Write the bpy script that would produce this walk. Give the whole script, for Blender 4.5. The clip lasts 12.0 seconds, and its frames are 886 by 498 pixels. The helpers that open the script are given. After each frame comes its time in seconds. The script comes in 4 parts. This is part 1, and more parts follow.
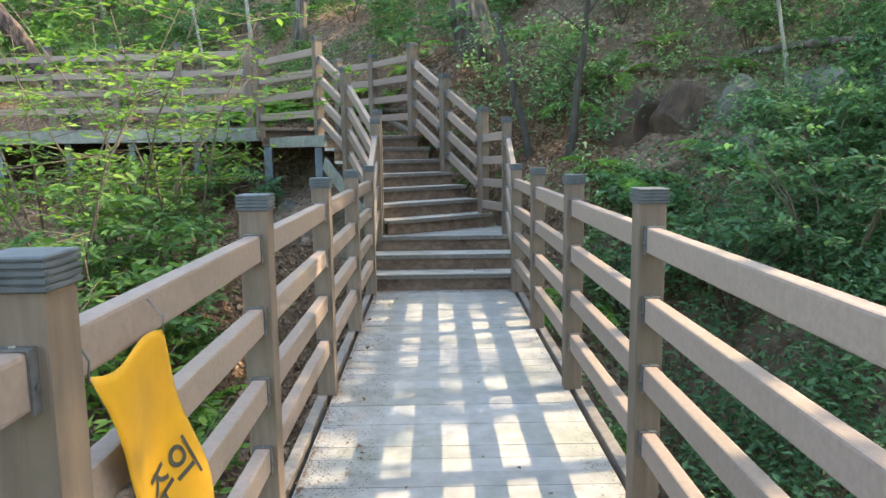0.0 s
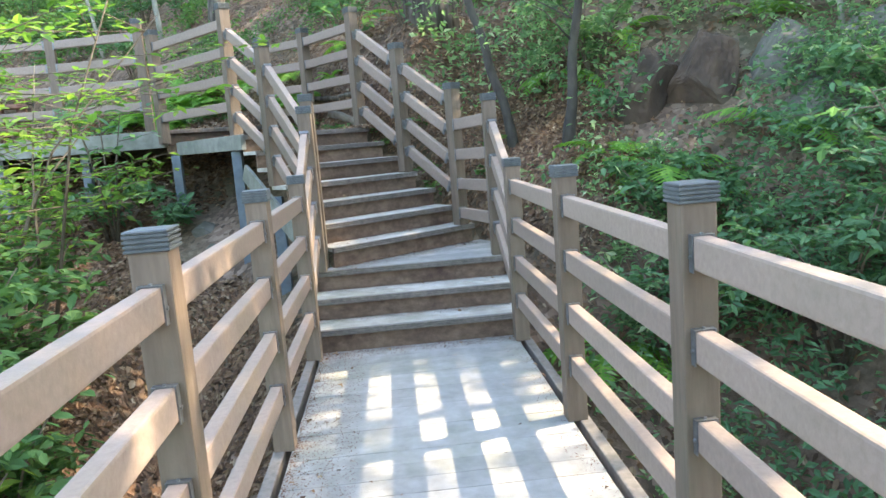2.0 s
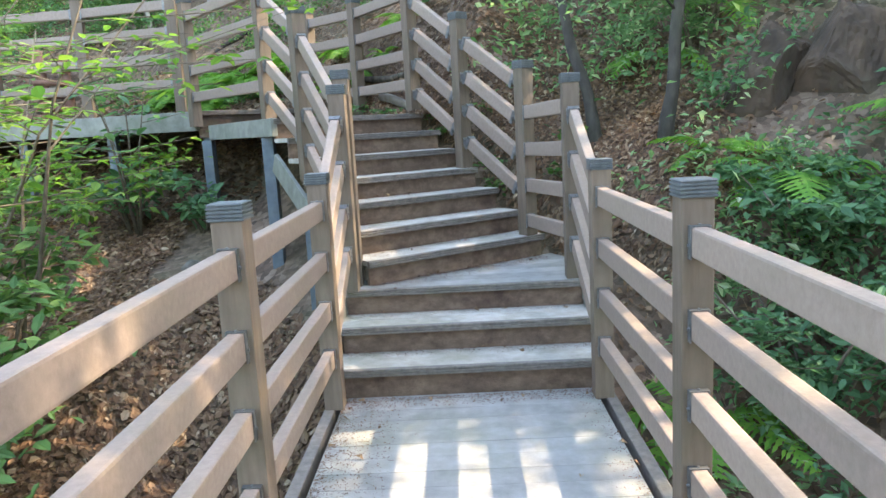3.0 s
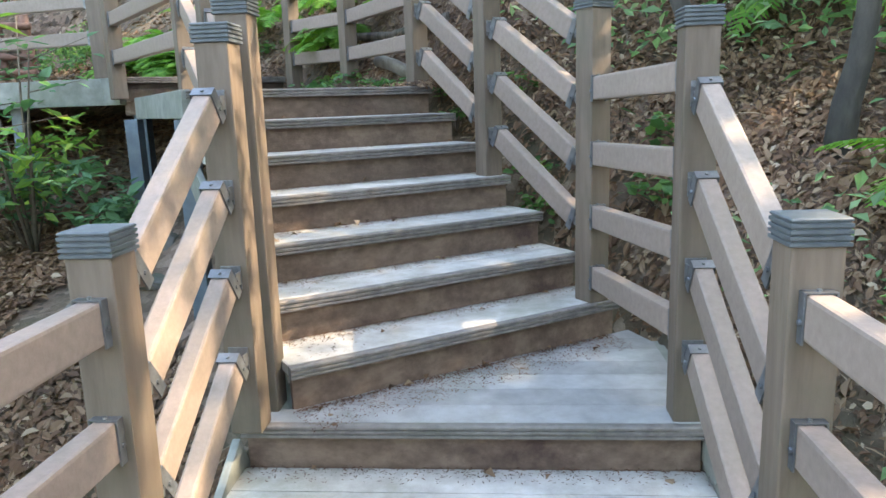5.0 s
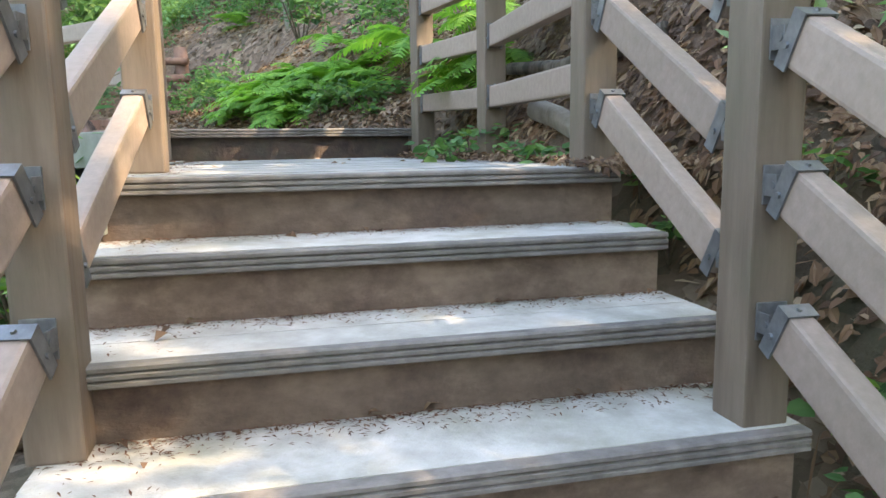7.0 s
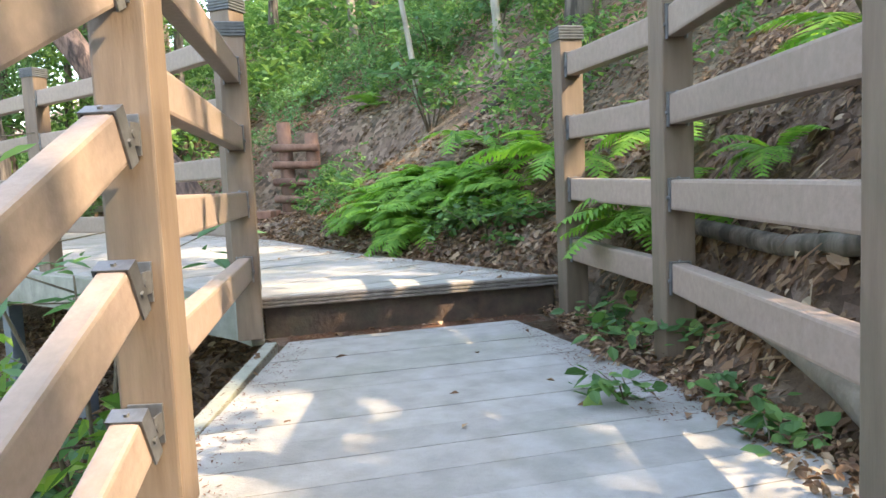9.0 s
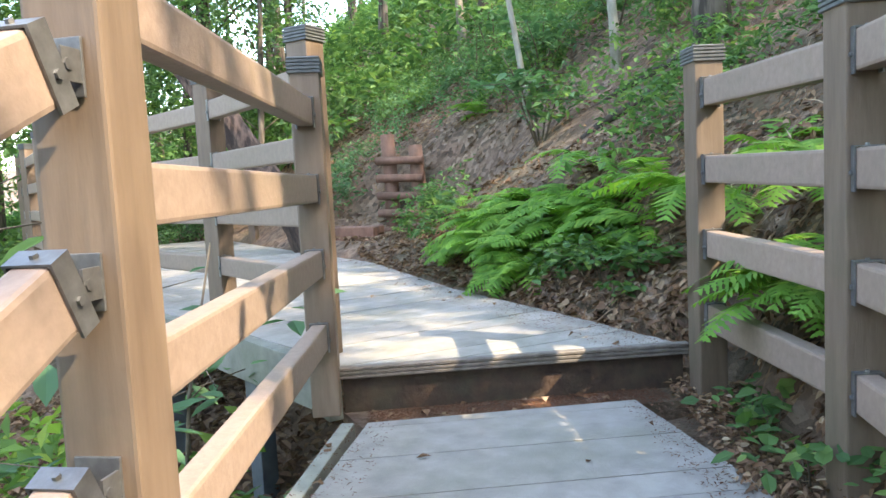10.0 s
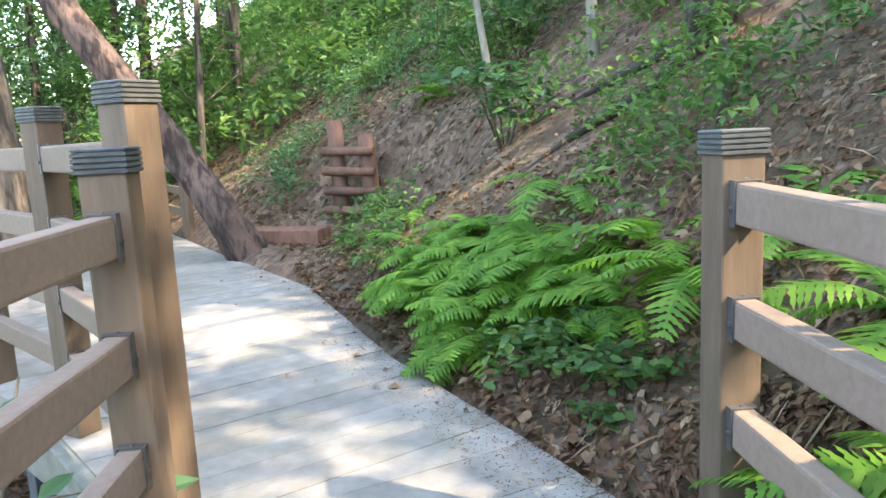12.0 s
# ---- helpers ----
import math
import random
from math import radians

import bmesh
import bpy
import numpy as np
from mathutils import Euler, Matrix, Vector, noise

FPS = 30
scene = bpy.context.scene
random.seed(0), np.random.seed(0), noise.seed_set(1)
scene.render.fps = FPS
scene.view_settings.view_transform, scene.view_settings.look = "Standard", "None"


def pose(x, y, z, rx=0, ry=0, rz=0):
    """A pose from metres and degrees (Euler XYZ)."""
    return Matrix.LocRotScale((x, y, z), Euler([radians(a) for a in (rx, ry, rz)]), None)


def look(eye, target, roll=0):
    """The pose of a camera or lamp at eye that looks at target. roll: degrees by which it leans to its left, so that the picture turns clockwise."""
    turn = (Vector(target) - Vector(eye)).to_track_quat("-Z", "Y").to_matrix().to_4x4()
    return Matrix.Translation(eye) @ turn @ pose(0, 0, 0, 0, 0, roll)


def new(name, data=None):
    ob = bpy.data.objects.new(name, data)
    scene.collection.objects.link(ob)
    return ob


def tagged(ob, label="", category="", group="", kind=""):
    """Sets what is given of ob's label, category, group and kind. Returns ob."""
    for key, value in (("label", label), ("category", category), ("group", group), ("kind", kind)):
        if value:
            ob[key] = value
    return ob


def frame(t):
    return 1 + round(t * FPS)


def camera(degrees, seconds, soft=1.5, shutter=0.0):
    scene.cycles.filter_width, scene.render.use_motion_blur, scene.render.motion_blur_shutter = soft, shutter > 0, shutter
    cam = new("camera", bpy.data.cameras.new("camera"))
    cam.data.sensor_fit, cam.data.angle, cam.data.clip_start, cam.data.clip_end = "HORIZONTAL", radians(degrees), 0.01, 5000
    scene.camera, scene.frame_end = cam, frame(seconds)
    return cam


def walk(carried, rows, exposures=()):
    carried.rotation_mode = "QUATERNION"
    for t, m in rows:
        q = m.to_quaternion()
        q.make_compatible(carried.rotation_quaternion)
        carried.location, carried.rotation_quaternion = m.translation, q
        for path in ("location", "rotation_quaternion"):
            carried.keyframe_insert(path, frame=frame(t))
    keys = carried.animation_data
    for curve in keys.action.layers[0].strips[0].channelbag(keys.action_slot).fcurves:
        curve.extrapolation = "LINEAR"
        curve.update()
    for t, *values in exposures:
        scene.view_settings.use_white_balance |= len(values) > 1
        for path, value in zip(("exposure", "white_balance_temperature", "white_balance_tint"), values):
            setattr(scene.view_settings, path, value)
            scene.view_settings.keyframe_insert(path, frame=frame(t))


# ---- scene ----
cam = camera(63.2, 12.0)
PATH = [
    (0, (-0.017, 0.127, 1.456), (0.004, 2.107, 1.181), -0.7),
    (0.5, (-0.027, 0.668, 1.474), (0.036, 2.658, 1.295), -0.2),
    (1, (-0.06, 1.256, 1.424), (-0.011, 3.241, 1.186), -1.3),
    (1.5, (-0.035, 1.841, 1.472), (0.079, 3.813, 1.159), -1.3),
    (2, (-0.037, 2.395, 1.477), (0.091, 4.368, 1.171), -4.5),
    (2.5, (-0.023, 2.951, 1.499), (-0.045, 4.919, 1.145), -4.0),
    (3, (0.058, 3.579, 1.497), (0.01, 5.551, 1.167), -3.1),
    (3.2, (0.056, 3.823, 1.493), (0.012, 5.793, 1.153), -4.1),
    (4.8, (0.182, 5.656, 1.52), (0.029, 7.609, 1.117), -2.3),
    (5, (0.195, 5.906, 1.537), (0.029, 7.859, 1.143), -1.9),
    (5.5, (0.213, 6.538, 1.476), (-0.029, 8.488, 1.1), -0.3),
    (6, (0.128, 7.197, 1.519), (-0.139, 9.14, 1.126), -1.6),
    (6.5, (0.086, 7.831, 1.532), (-0.293, 9.772, 1.234), -2.7),
    (7, (0.05, 8.219, 1.73), (-0.657, 10.067, 1.436), -0.8),
    (8.8, (-0.301, 9.024, 2.176), (-1.301, 10.747, 1.99), -1.7),
    (9, (-0.341, 9.077, 2.261), (-1.396, 10.767, 2.083), -2.6),
    (9.5, (-0.427, 9.311, 2.403), (-1.626, 10.907, 2.285), -2.0),
    (10, (-0.567, 9.503, 2.476), (-1.87, 11.01, 2.299), -3.0),
    (10.5, (-0.698, 9.676, 2.607), (-1.973, 11.192, 2.33), -2.6),
    (11, (-0.8, 9.925, 2.728), (-2.065, 11.441, 2.413), -1.0),
    (11.5, (-0.953, 10.155, 2.838), (-2.2, 11.688, 2.529), -1.0),
    (12, (-1.034, 10.386, 2.948), (-2.274, 11.922, 2.626), -2.9),
]
walk(cam, [(t, look(eye, target, roll)) for t, eye, target, roll in PATH], [(0, 3.58, 7800, 8), (0.6, 3.97, 7400, 7), (2, 4.05, 7500, 9), (3, 4.05, 7600, 10), (5, 4.1, 7700, 10), (6.5, 4.2, 8200, 11), (7, 4.15, 8200, 11), (9, 4.0, 8300, 13), (10.5, 3.85, 7600, 11), (12, 3.9, 7800, 12)])

# ---- light ----
SUN_TO = Vector((1.05, 0.22, 1.0)).normalized()
world = bpy.data.worlds.new("sky")
scene.world = world
world.use_nodes = True
wn = world.node_tree
sky = wn.nodes.new("ShaderNodeTexSky")
sky.sky_type = "NISHITA"
sky.sun_disc = False
sky.sun_elevation = math.asin(SUN_TO.z)
sky.sun_rotation = math.atan2(SUN_TO.x, SUN_TO.y)
wn.links.new(sky.outputs[0], wn.nodes["Background"].inputs[0])
wn.nodes["Background"].inputs[1].default_value = 0.15
sun_data = bpy.data.lights.new("sun", "SUN")
sun_data.energy, sun_data.angle, sun_data.color = 1.15, radians(0.6), (1.0, 0.9, 0.74)
sun = new("sun", sun_data)
sun.matrix_world = look(SUN_TO * 40, (0, 0, 0))


# ---- materials ----
def ramp(nt, stops):
    node = nt.nodes.new("ShaderNodeValToRGB")
    el = node.color_ramp.elements
    while len(el) < len(stops):
        el.new(0.5)
    for e, (p, c) in zip(el, stops):
        e.position, e.color = p, (*c, 1)
    return node


def mixer(nt, fac, a, b, mode="MIX"):
    node = nt.nodes.new("ShaderNodeMix")
    node.data_type, node.blend_type = "RGBA", mode
    for sock, v in ((node.inputs[0], fac), (node.inputs[6], a), (node.inputs[7], b)):
        if hasattr(v, "links"):
            nt.links.new(v, sock)
        elif isinstance(v, (int, float)):
            sock.default_value = v
        else:
            sock.default_value = (*v, 1)
    return node.outputs[2]


def noise_tex(nt, scale, detail=5, stretch=(1, 1, 1), rough=0.6, shift=0.0):
    co = nt.nodes.new("ShaderNodeTexCoord")
    mp = nt.nodes.new("ShaderNodeMapping")
    mp.inputs["Scale"].default_value = stretch
    mp.inputs["Location"].default_value = (shift, shift * 0.7, shift * 1.3)
    nt.links.new(co.outputs["Object"], mp.inputs[0])
    no = nt.nodes.new("ShaderNodeTexNoise")
    no.inputs["Scale"].default_value, no.inputs["Detail"].default_value, no.inputs["Roughness"].default_value = scale, detail, rough
    nt.links.new(mp.outputs[0], no.inputs["Vector"])
    return no.outputs["Fac"]


def base_material(name, rough=0.7):
    m = bpy.data.materials.new(name)
    m.use_nodes = True
    nt = m.node_tree
    p = nt.nodes["Principled BSDF"]
    p.inputs["Roughness"].default_value = rough
    return m, nt, p


def add_bump(nt, p, height, strength, dist=0.01):
    b = nt.nodes.new("ShaderNodeBump")
    b.inputs["Strength"].default_value, b.inputs["Distance"].default_value = strength, dist
    nt.links.new(height, b.inputs["Height"])
    nt.links.new(b.outputs[0], p.inputs["Normal"])


def surface(name, dark, light, stain, scale=8, stretch=(1, 1, 1), rough=0.7, stain_scale=1.5, stain_amount=0.5,
            bump=0.3, vary=0.12, metal=0.0, fine=60, edge=(0.3, 0.7)):
    m, nt, p = base_material(name, rough)
    p.inputs["Metallic"].default_value = metal
    grain = noise_tex(nt, scale, 6, stretch)
    col = ramp(nt, [(edge[0], dark), (edge[1], light)])
    nt.links.new(grain, col.inputs[0])
    blot = ramp(nt, [(0.48, (0, 0, 0)), (0.68, (stain_amount,) * 3)])
    nt.links.new(noise_tex(nt, stain_scale, 7, rough=0.7, shift=3.1), blot.inputs[0])
    out = mixer(nt, blot.outputs[0], col.outputs[0], stain)
    info = nt.nodes.new("ShaderNodeObjectInfo")
    tone = ramp(nt, [(0.0, (1 - vary,) * 3), (1.0, (1 + vary * 0.4,) * 3)])
    nt.links.new(info.outputs["Random"], tone.inputs[0])
    out = mixer(nt, 1.0, out, tone.outputs[0], "MULTIPLY")
    nt.links.new(out, p.inputs["Base Color"])
    add_bump(nt, p, noise_tex(nt, fine, 4, stretch), bump)
    return m


def leaf_material(name, stops, through_light=0.35, rough=0.62):
    m, nt, p = base_material(name, rough)
    p.inputs["Specular IOR Level"].default_value = 0.3
    geo = nt.nodes.new("ShaderNodeNewGeometry")
    col = ramp(nt, stops)
    nt.links.new(geo.outputs["Random Per Island"], col.inputs[0])
    big = ramp(nt, [(0.3, (0.7, 0.75, 0.7)), (0.7, (1.15, 1.1, 1.0))])
    nt.links.new(noise_tex(nt, 0.9, 3), big.inputs[0])
    c = mixer(nt, 1.0, col.outputs[0], big.outputs[0], "MULTIPLY")
    nt.links.new(c, p.inputs["Base Color"])
    tr = nt.nodes.new("ShaderNodeBsdfTranslucent")
    c2 = mixer(nt, 1.0, c, (1.2, 1.3, 0.8), "MULTIPLY")
    nt.links.new(c2, tr.inputs["Color"])
    mix = nt.nodes.new("ShaderNodeMixShader")
    mix.inputs[0].default_value = through_light
    nt.links.new(p.outputs[0], mix.inputs[1])
    nt.links.new(tr.outputs[0], mix.inputs[2])
    nt.links.new(mix.outputs[0], nt.nodes["Material Output"].inputs["Surface"])
    return m


M_RAIL = surface("composite_wood_rail", (0.194, 0.140, 0.110), (0.248, 0.184, 0.149), (0.155, 0.13, 0.085), 45, (1, 1, 1), 0.6, 1.6, 0.35, 0.1, 0.14, fine=90)
M_POST = surface("composite_wood_post", (0.100, 0.068, 0.046), (0.159, 0.113, 0.080), (0.078, 0.074, 0.044), 26, (1, 1, 0.12), 0.66, 2.6, 0.55, 0.15, 0.16, fine=70)
M_CAP = surface("grooved_cap_plastic", (0.035, 0.04, 0.045), (0.075, 0.085, 0.09), (0.16, 0.17, 0.16), 25, rough=0.55, stain_amount=0.4, bump=0.1)
M_STEEL = surface("galvanised_bracket", (0.11, 0.12, 0.13), (0.22, 0.23, 0.24), (0.12, 0.09, 0.06), 30, rough=0.45, stain_amount=0.4, bump=0.08, metal=0.7)
M_PILE = surface("blue_grey_steel", (0.085, 0.111, 0.137), (0.137, 0.169, 0.195), (0.117, 0.104, 0.085), 12, rough=0.5, stain_amount=0.5, bump=0.1, metal=0.3)
M_DECK = surface("weathered_deck_board", (0.20, 0.188, 0.172), (0.305, 0.29, 0.268), (0.155, 0.16, 0.11), 9, (1, 1, 1), 0.75, 1.7, 0.55, 0.35, 0.16, fine=110)
M_TREAD = surface("worn_tread_board", (0.28, 0.255, 0.215), (0.45, 0.415, 0.37), (0.16, 0.155, 0.095), 10, (1, 1, 1), 0.72, 2.2, 0.6, 0.35, 0.12, fine=110)
M_NOSE = surface("grooved_nosing", (0.095, 0.08, 0.068), (0.185, 0.157, 0.137), (0.09, 0.085, 0.06), 22, rough=0.65, stain_amount=0.5, bump=0.2)
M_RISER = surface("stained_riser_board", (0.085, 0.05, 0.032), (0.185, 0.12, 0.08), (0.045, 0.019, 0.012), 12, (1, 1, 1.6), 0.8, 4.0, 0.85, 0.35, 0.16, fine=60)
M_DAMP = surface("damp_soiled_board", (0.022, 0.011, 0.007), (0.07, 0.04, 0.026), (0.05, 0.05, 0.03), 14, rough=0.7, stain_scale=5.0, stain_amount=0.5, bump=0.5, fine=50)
M_BEAM = surface("fascia_beam", (0.13, 0.13, 0.105), (0.235, 0.235, 0.20), (0.10, 0.12, 0.075), 9, rough=0.75, stain_amount=0.55, bump=0.2)
M_BARK = surface("fissured_bark", (0.035, 0.028, 0.022), (0.135, 0.112, 0.092), (0.085, 0.095, 0.06), 9, (1.6, 1.6, 0.22), 0.92, 1.8, 0.4, 1.0, 0.15, fine=14, edge=(0.42, 0.6))
M_PINE = surface("red_pine_bark", (0.028, 0.017, 0.014), (0.143, 0.093, 0.073), (0.043, 0.034, 0.028), 9, (1.5, 1.5, 0.35), 0.9, 2.2, 0.6, 1.0, 0.1, fine=16, edge=(0.42, 0.58))
M_BIRCH = surface("pale_stem_bark", (0.14, 0.135, 0.105), (0.30, 0.29, 0.24), (0.13, 0.14, 0.10), 10, (1, 1, 0.5), 0.85, 3.0, 0.6, 0.4, 0.1)
M_DARK_BARK = surface("dark_smooth_bark", (0.022, 0.018, 0.014), (0.065, 0.054, 0.042), (0.06, 0.065, 0.04), 14, (1, 1, 0.4), 0.9, 3.0, 0.4, 0.6)
M_TWIG = surface("brown_twig", (0.06, 0.045, 0.03), (0.16, 0.125, 0.09), (0.09, 0.09, 0.05), 20, rough=0.9, bump=0.4)
M_STEM = surface("grey_stem_bark", (0.11, 0.095, 0.075), (0.24, 0.215, 0.18), (0.09, 0.10, 0.065), 10, (1, 1, 0.5), 0.88, 3.0, 0.6, 0.5, 0.15)
M_LOG = surface("red_brown_log", (0.115, 0.055, 0.035), (0.24, 0.125, 0.085), (0.07, 0.055, 0.04), 12, (1, 1, 0.4), 0.85, 4.0, 0.5, 0.5, 0.2)
M_ROCK = surface("grey_rock", (0.055, 0.05, 0.042), (0.165, 0.15, 0.13), (0.055, 0.07, 0.035), 4, rough=0.9, stain_amount=0.7, bump=0.9, fine=18)
M_ROCK_BROWN = surface("brown_rock", (0.03, 0.02, 0.014), (0.11, 0.07, 0.047), (0.06, 0.06, 0.035), 3.5, (1, 1, 0.45), rough=0.92, stain_amount=0.6, bump=1.0, fine=18)
M_CLOTH = surface("yellow_ribbon_cloth", (0.43, 0.205, 0.004), (0.51, 0.25, 0.006), (0.34, 0.16, 0.004), 14, rough=0.55, stain_amount=0.5, bump=0.1)
M_INK = surface("black_ink", (0.02, 0.02, 0.018), (0.05, 0.045, 0.03), (0.08, 0.06, 0.02), 40, rough=0.7)
M_PAPER = surface("white_tag", (0.6, 0.6, 0.57), (0.75, 0.74, 0.7), (0.5, 0.5, 0.45), 20)

G = [(0.0, (0.045, 0.11, 0.04)), (0.4, (0.075, 0.17, 0.06)), (0.8, (0.115, 0.225, 0.075)), (1.0, (0.18, 0.28, 0.085))]
M_LEAF = leaf_material("broad_leaf_green", G, 0.42)
M_LEAF_BRIGHT = leaf_material("young_leaf_green", [(0.0, (0.06, 0.14, 0.035)), (0.5, (0.12, 0.23, 0.05)), (1.0, (0.22, 0.32, 0.07))], 0.5)
M_LEAF_PALE = leaf_material("pale_fine_leaf", [(0.0, (0.08, 0.16, 0.08)), (0.5, (0.13, 0.24, 0.13)), (0.85, (0.22, 0.34, 0.19)), (1.0, (0.42, 0.50, 0.36))], 0.58)
M_LEAF_DARK = leaf_material("shade_leaf_green", [(0.0, (0.055, 0.13, 0.07)), (0.5, (0.085, 0.19, 0.10)), (1.0, (0.15, 0.28, 0.15))], 0.45)
M_FERN = leaf_material("fern_green", [(0.0, (0.085, 0.22, 0.035)), (0.6, (0.125, 0.29, 0.045)), (1.0, (0.18, 0.34, 0.06))], 0.45)
M_LITTER = leaf_material("dry_fallen_leaf", [(0.0, (0.055, 0.028, 0.016)), (0.35, (0.125, 0.066, 0.038)), (0.7, (0.18, 0.105, 0.064)), (0.92, (0.25, 0.165, 0.11)), (1.0, (0.36, 0.275, 0.205))], 0.12, 0.7)
M_NEEDLE = leaf_material("red_brown_needle_litter", [(0.0, (0.068, 0.027, 0.016)), (0.6, (0.116, 0.051, 0.030)), (1.0, (0.168, 0.088, 0.056))], 0.05, 0.9)


def ground_material():
    m, nt, p = base_material("forest_soil", 0.95)
    a = ramp(nt, [(0.3, (0.05, 0.029, 0.019)), (0.5, (0.12, 0.075, 0.05)), (0.72, (0.27, 0.185, 0.125))])
    nt.links.new(noise_tex(nt, 6.5, 9, rough=0.75), a.inputs[0])
    b = ramp(nt, [(0.45, (0, 0, 0)), (0.62, (0.55, 0.55, 0.55))])
    nt.links.new(noise_tex(nt, 0.45, 6, shift=7), b.inputs[0])
    c = mixer(nt, b.outputs[0], a.outputs[0], (0.05, 0.075, 0.03))
    v = nt.nodes.new("ShaderNodeTexVoronoi")
    v.inputs["Randomness"].default_value = 1.0
    co = nt.nodes.new("ShaderNodeTexCoord")
    bend = nt.nodes.new("ShaderNodeVectorMath")
    bend.operation = "MULTIPLY_ADD"
    wobble = nt.nodes.new("ShaderNodeTexNoise")
    wobble.inputs["Scale"].default_value = 9
    nt.links.new(wobble.outputs["Color"], bend.inputs[0])
    bend.inputs[1].default_value = (0.09, 0.09, 0.09)
    nt.links.new(co.outputs["Object"], bend.inputs[2])
    nt.links.new(bend.outputs[0], v.inputs["Vector"])
    v.inputs["Scale"].default_value = 17
    tone = ramp(nt, [(0.15, (0.035, 0.022, 0.015)), (0.4, (0.12, 0.075, 0.05)), (0.62, (0.20, 0.125, 0.085)), (0.85, (0.31, 0.22, 0.165))])
    nt.links.new(v.outputs["Color"], tone.inputs[0])
    patch = ramp(nt, [(0.38, (0.15, 0.15, 0.15)), (0.6, (0.75, 0.75, 0.75))])
    nt.links.new(noise_tex(nt, 1.6, 5, shift=2.2), patch.inputs[0])
    c = mixer(nt, patch.outputs[0], c, tone.outputs[0])
    nt.links.new(c, p.inputs["Base Color"])
    add_bump(nt, p, noise_tex(nt, 38, 8, rough=0.75), 0.8, 0.03)
    return m


M_SOIL = ground_material()


# ---- mesh helpers ----
def part(name, bm, material, parent=None, label=""):
    me = bpy.data.meshes.new(name)
    bm.to_mesh(me)
    bm.free()
    me.materials.append(material)
    ob = new(name, me)
    if parent is not None:
        ob.parent = parent
    return tagged(ob, label)


def array_part(name, verts, faces, material, parent=None, label="", smooth=False):
    me = bpy.data.meshes.new(name)
    verts = np.asarray(verts, dtype=np.float32)
    faces = np.asarray(faces, dtype=np.int32)
    n, k = faces.shape
    me.vertices.add(len(verts))
    me.vertices.foreach_set("co", verts.ravel())
    me.loops.add(n * k)
    me.loops.foreach_set("vertex_index", faces.ravel())
    me.polygons.add(n)
    me.polygons.foreach_set("loop_start", np.arange(0, n * k, k, dtype=np.int32))
    me.polygons.foreach_set("use_smooth", np.full(n, smooth))
    me.update(calc_edges=True)
    me.materials.append(material)
    ob = new(name, me)
    if parent is not None:
        ob.parent = parent
    return tagged(ob, label)


def thing(name, label, category, group="", kind="", at=(0, 0, 0), yaw=0.0):
    ob = new(name)
    ob.matrix_basis = pose(*at, 0, 0, yaw)
    ob.empty_display_size = 0.2
    return tagged(ob, label, category, group, kind)


def add_box(bm, sx, sy, sz, m=Matrix(), bevel=0.0):
    made = bmesh.ops.create_cube(bm, size=1.0, matrix=m @ Matrix.Diagonal((sx, sy, sz, 1)))["verts"]
    if bevel:
        edges = list({e for v in made for e in v.link_edges})
        bmesh.ops.bevel(bm, geom=edges, offset=bevel, segments=2, affect="EDGES", profile=0.6)


def extrude(bm, outline, length, m=Matrix()):
    """A bar along x with the outline (y, z)."""
    rings = [[bm.verts.new(m @ Vector((x, y, z))) for y, z in outline] for x in (-length / 2, length / 2)]
    n = len(outline)
    for i in range(n):
        bm.faces.new((rings[0][i], rings[0][(i + 1) % n], rings[1][(i + 1) % n], rings[1][i]))
    bm.faces.new(rings[0][::-1])
    bm.faces.new(rings[1])
    bmesh.ops.recalc_face_normals(bm, faces=bm.faces)


def along(a, b):
    """A pose at the middle of a to b, x along it, z as upright as can be."""
    a, b = Vector(a), Vector(b)
    x = (b - a).normalized()
    y = Vector((0, 0, 1)).cross(x).normalized()
    z = x.cross(y)
    m = Matrix((x, y, z)).transposed().to_4x4()
    m.translation = (a + b) / 2
    return m


def tube(bm, pts, radii, sides=8, rough=0.0, closed_end=True, plates=0.0):
    rings = []
    pts = [Vector(p) for p in pts]
    for i, p in enumerate(pts):
        d = (pts[min(i + 1, len(pts) - 1)] - pts[max(i - 1, 0)]).normalized()
        ref = Vector((1, 0, 0)) if abs(d.x) < 0.8 else Vector((0, 1, 0))
        u = d.cross(ref).normalized()
        w = d.cross(u)
        ring = []
        for k in range(sides):
            ang = 2 * math.pi * k / sides
            r = radii[i]
            if rough:
                r *= 1 + rough * noise.noise(Vector((math.cos(ang) * 2.5, math.sin(ang) * 2.5, p.z * 0.8 + p.x)))
            if plates:
                c = Vector((math.cos(ang) * 5.5, math.sin(ang) * 5.5, p.z * 3.0))
                r *= 1 + plates * (abs(noise.noise(c)) - 0.25) + plates * 0.5 * noise.noise(c * 2.3)
            ring.append(bm.verts.new(p + (u * math.cos(ang) + w * math.sin(ang)) * r))
        rings.append(ring)
    for r0, r1 in zip(rings, rings[1:]):
        for k in range(sides):
            f = bm.faces.new((r0[k], r0[(k + 1) % sides], r1[(k + 1) % sides], r1[k]))
            f.smooth = True
    if closed_end:
        bm.faces.new(rings[-1])
        bm.faces.new(rings[0][::-1])


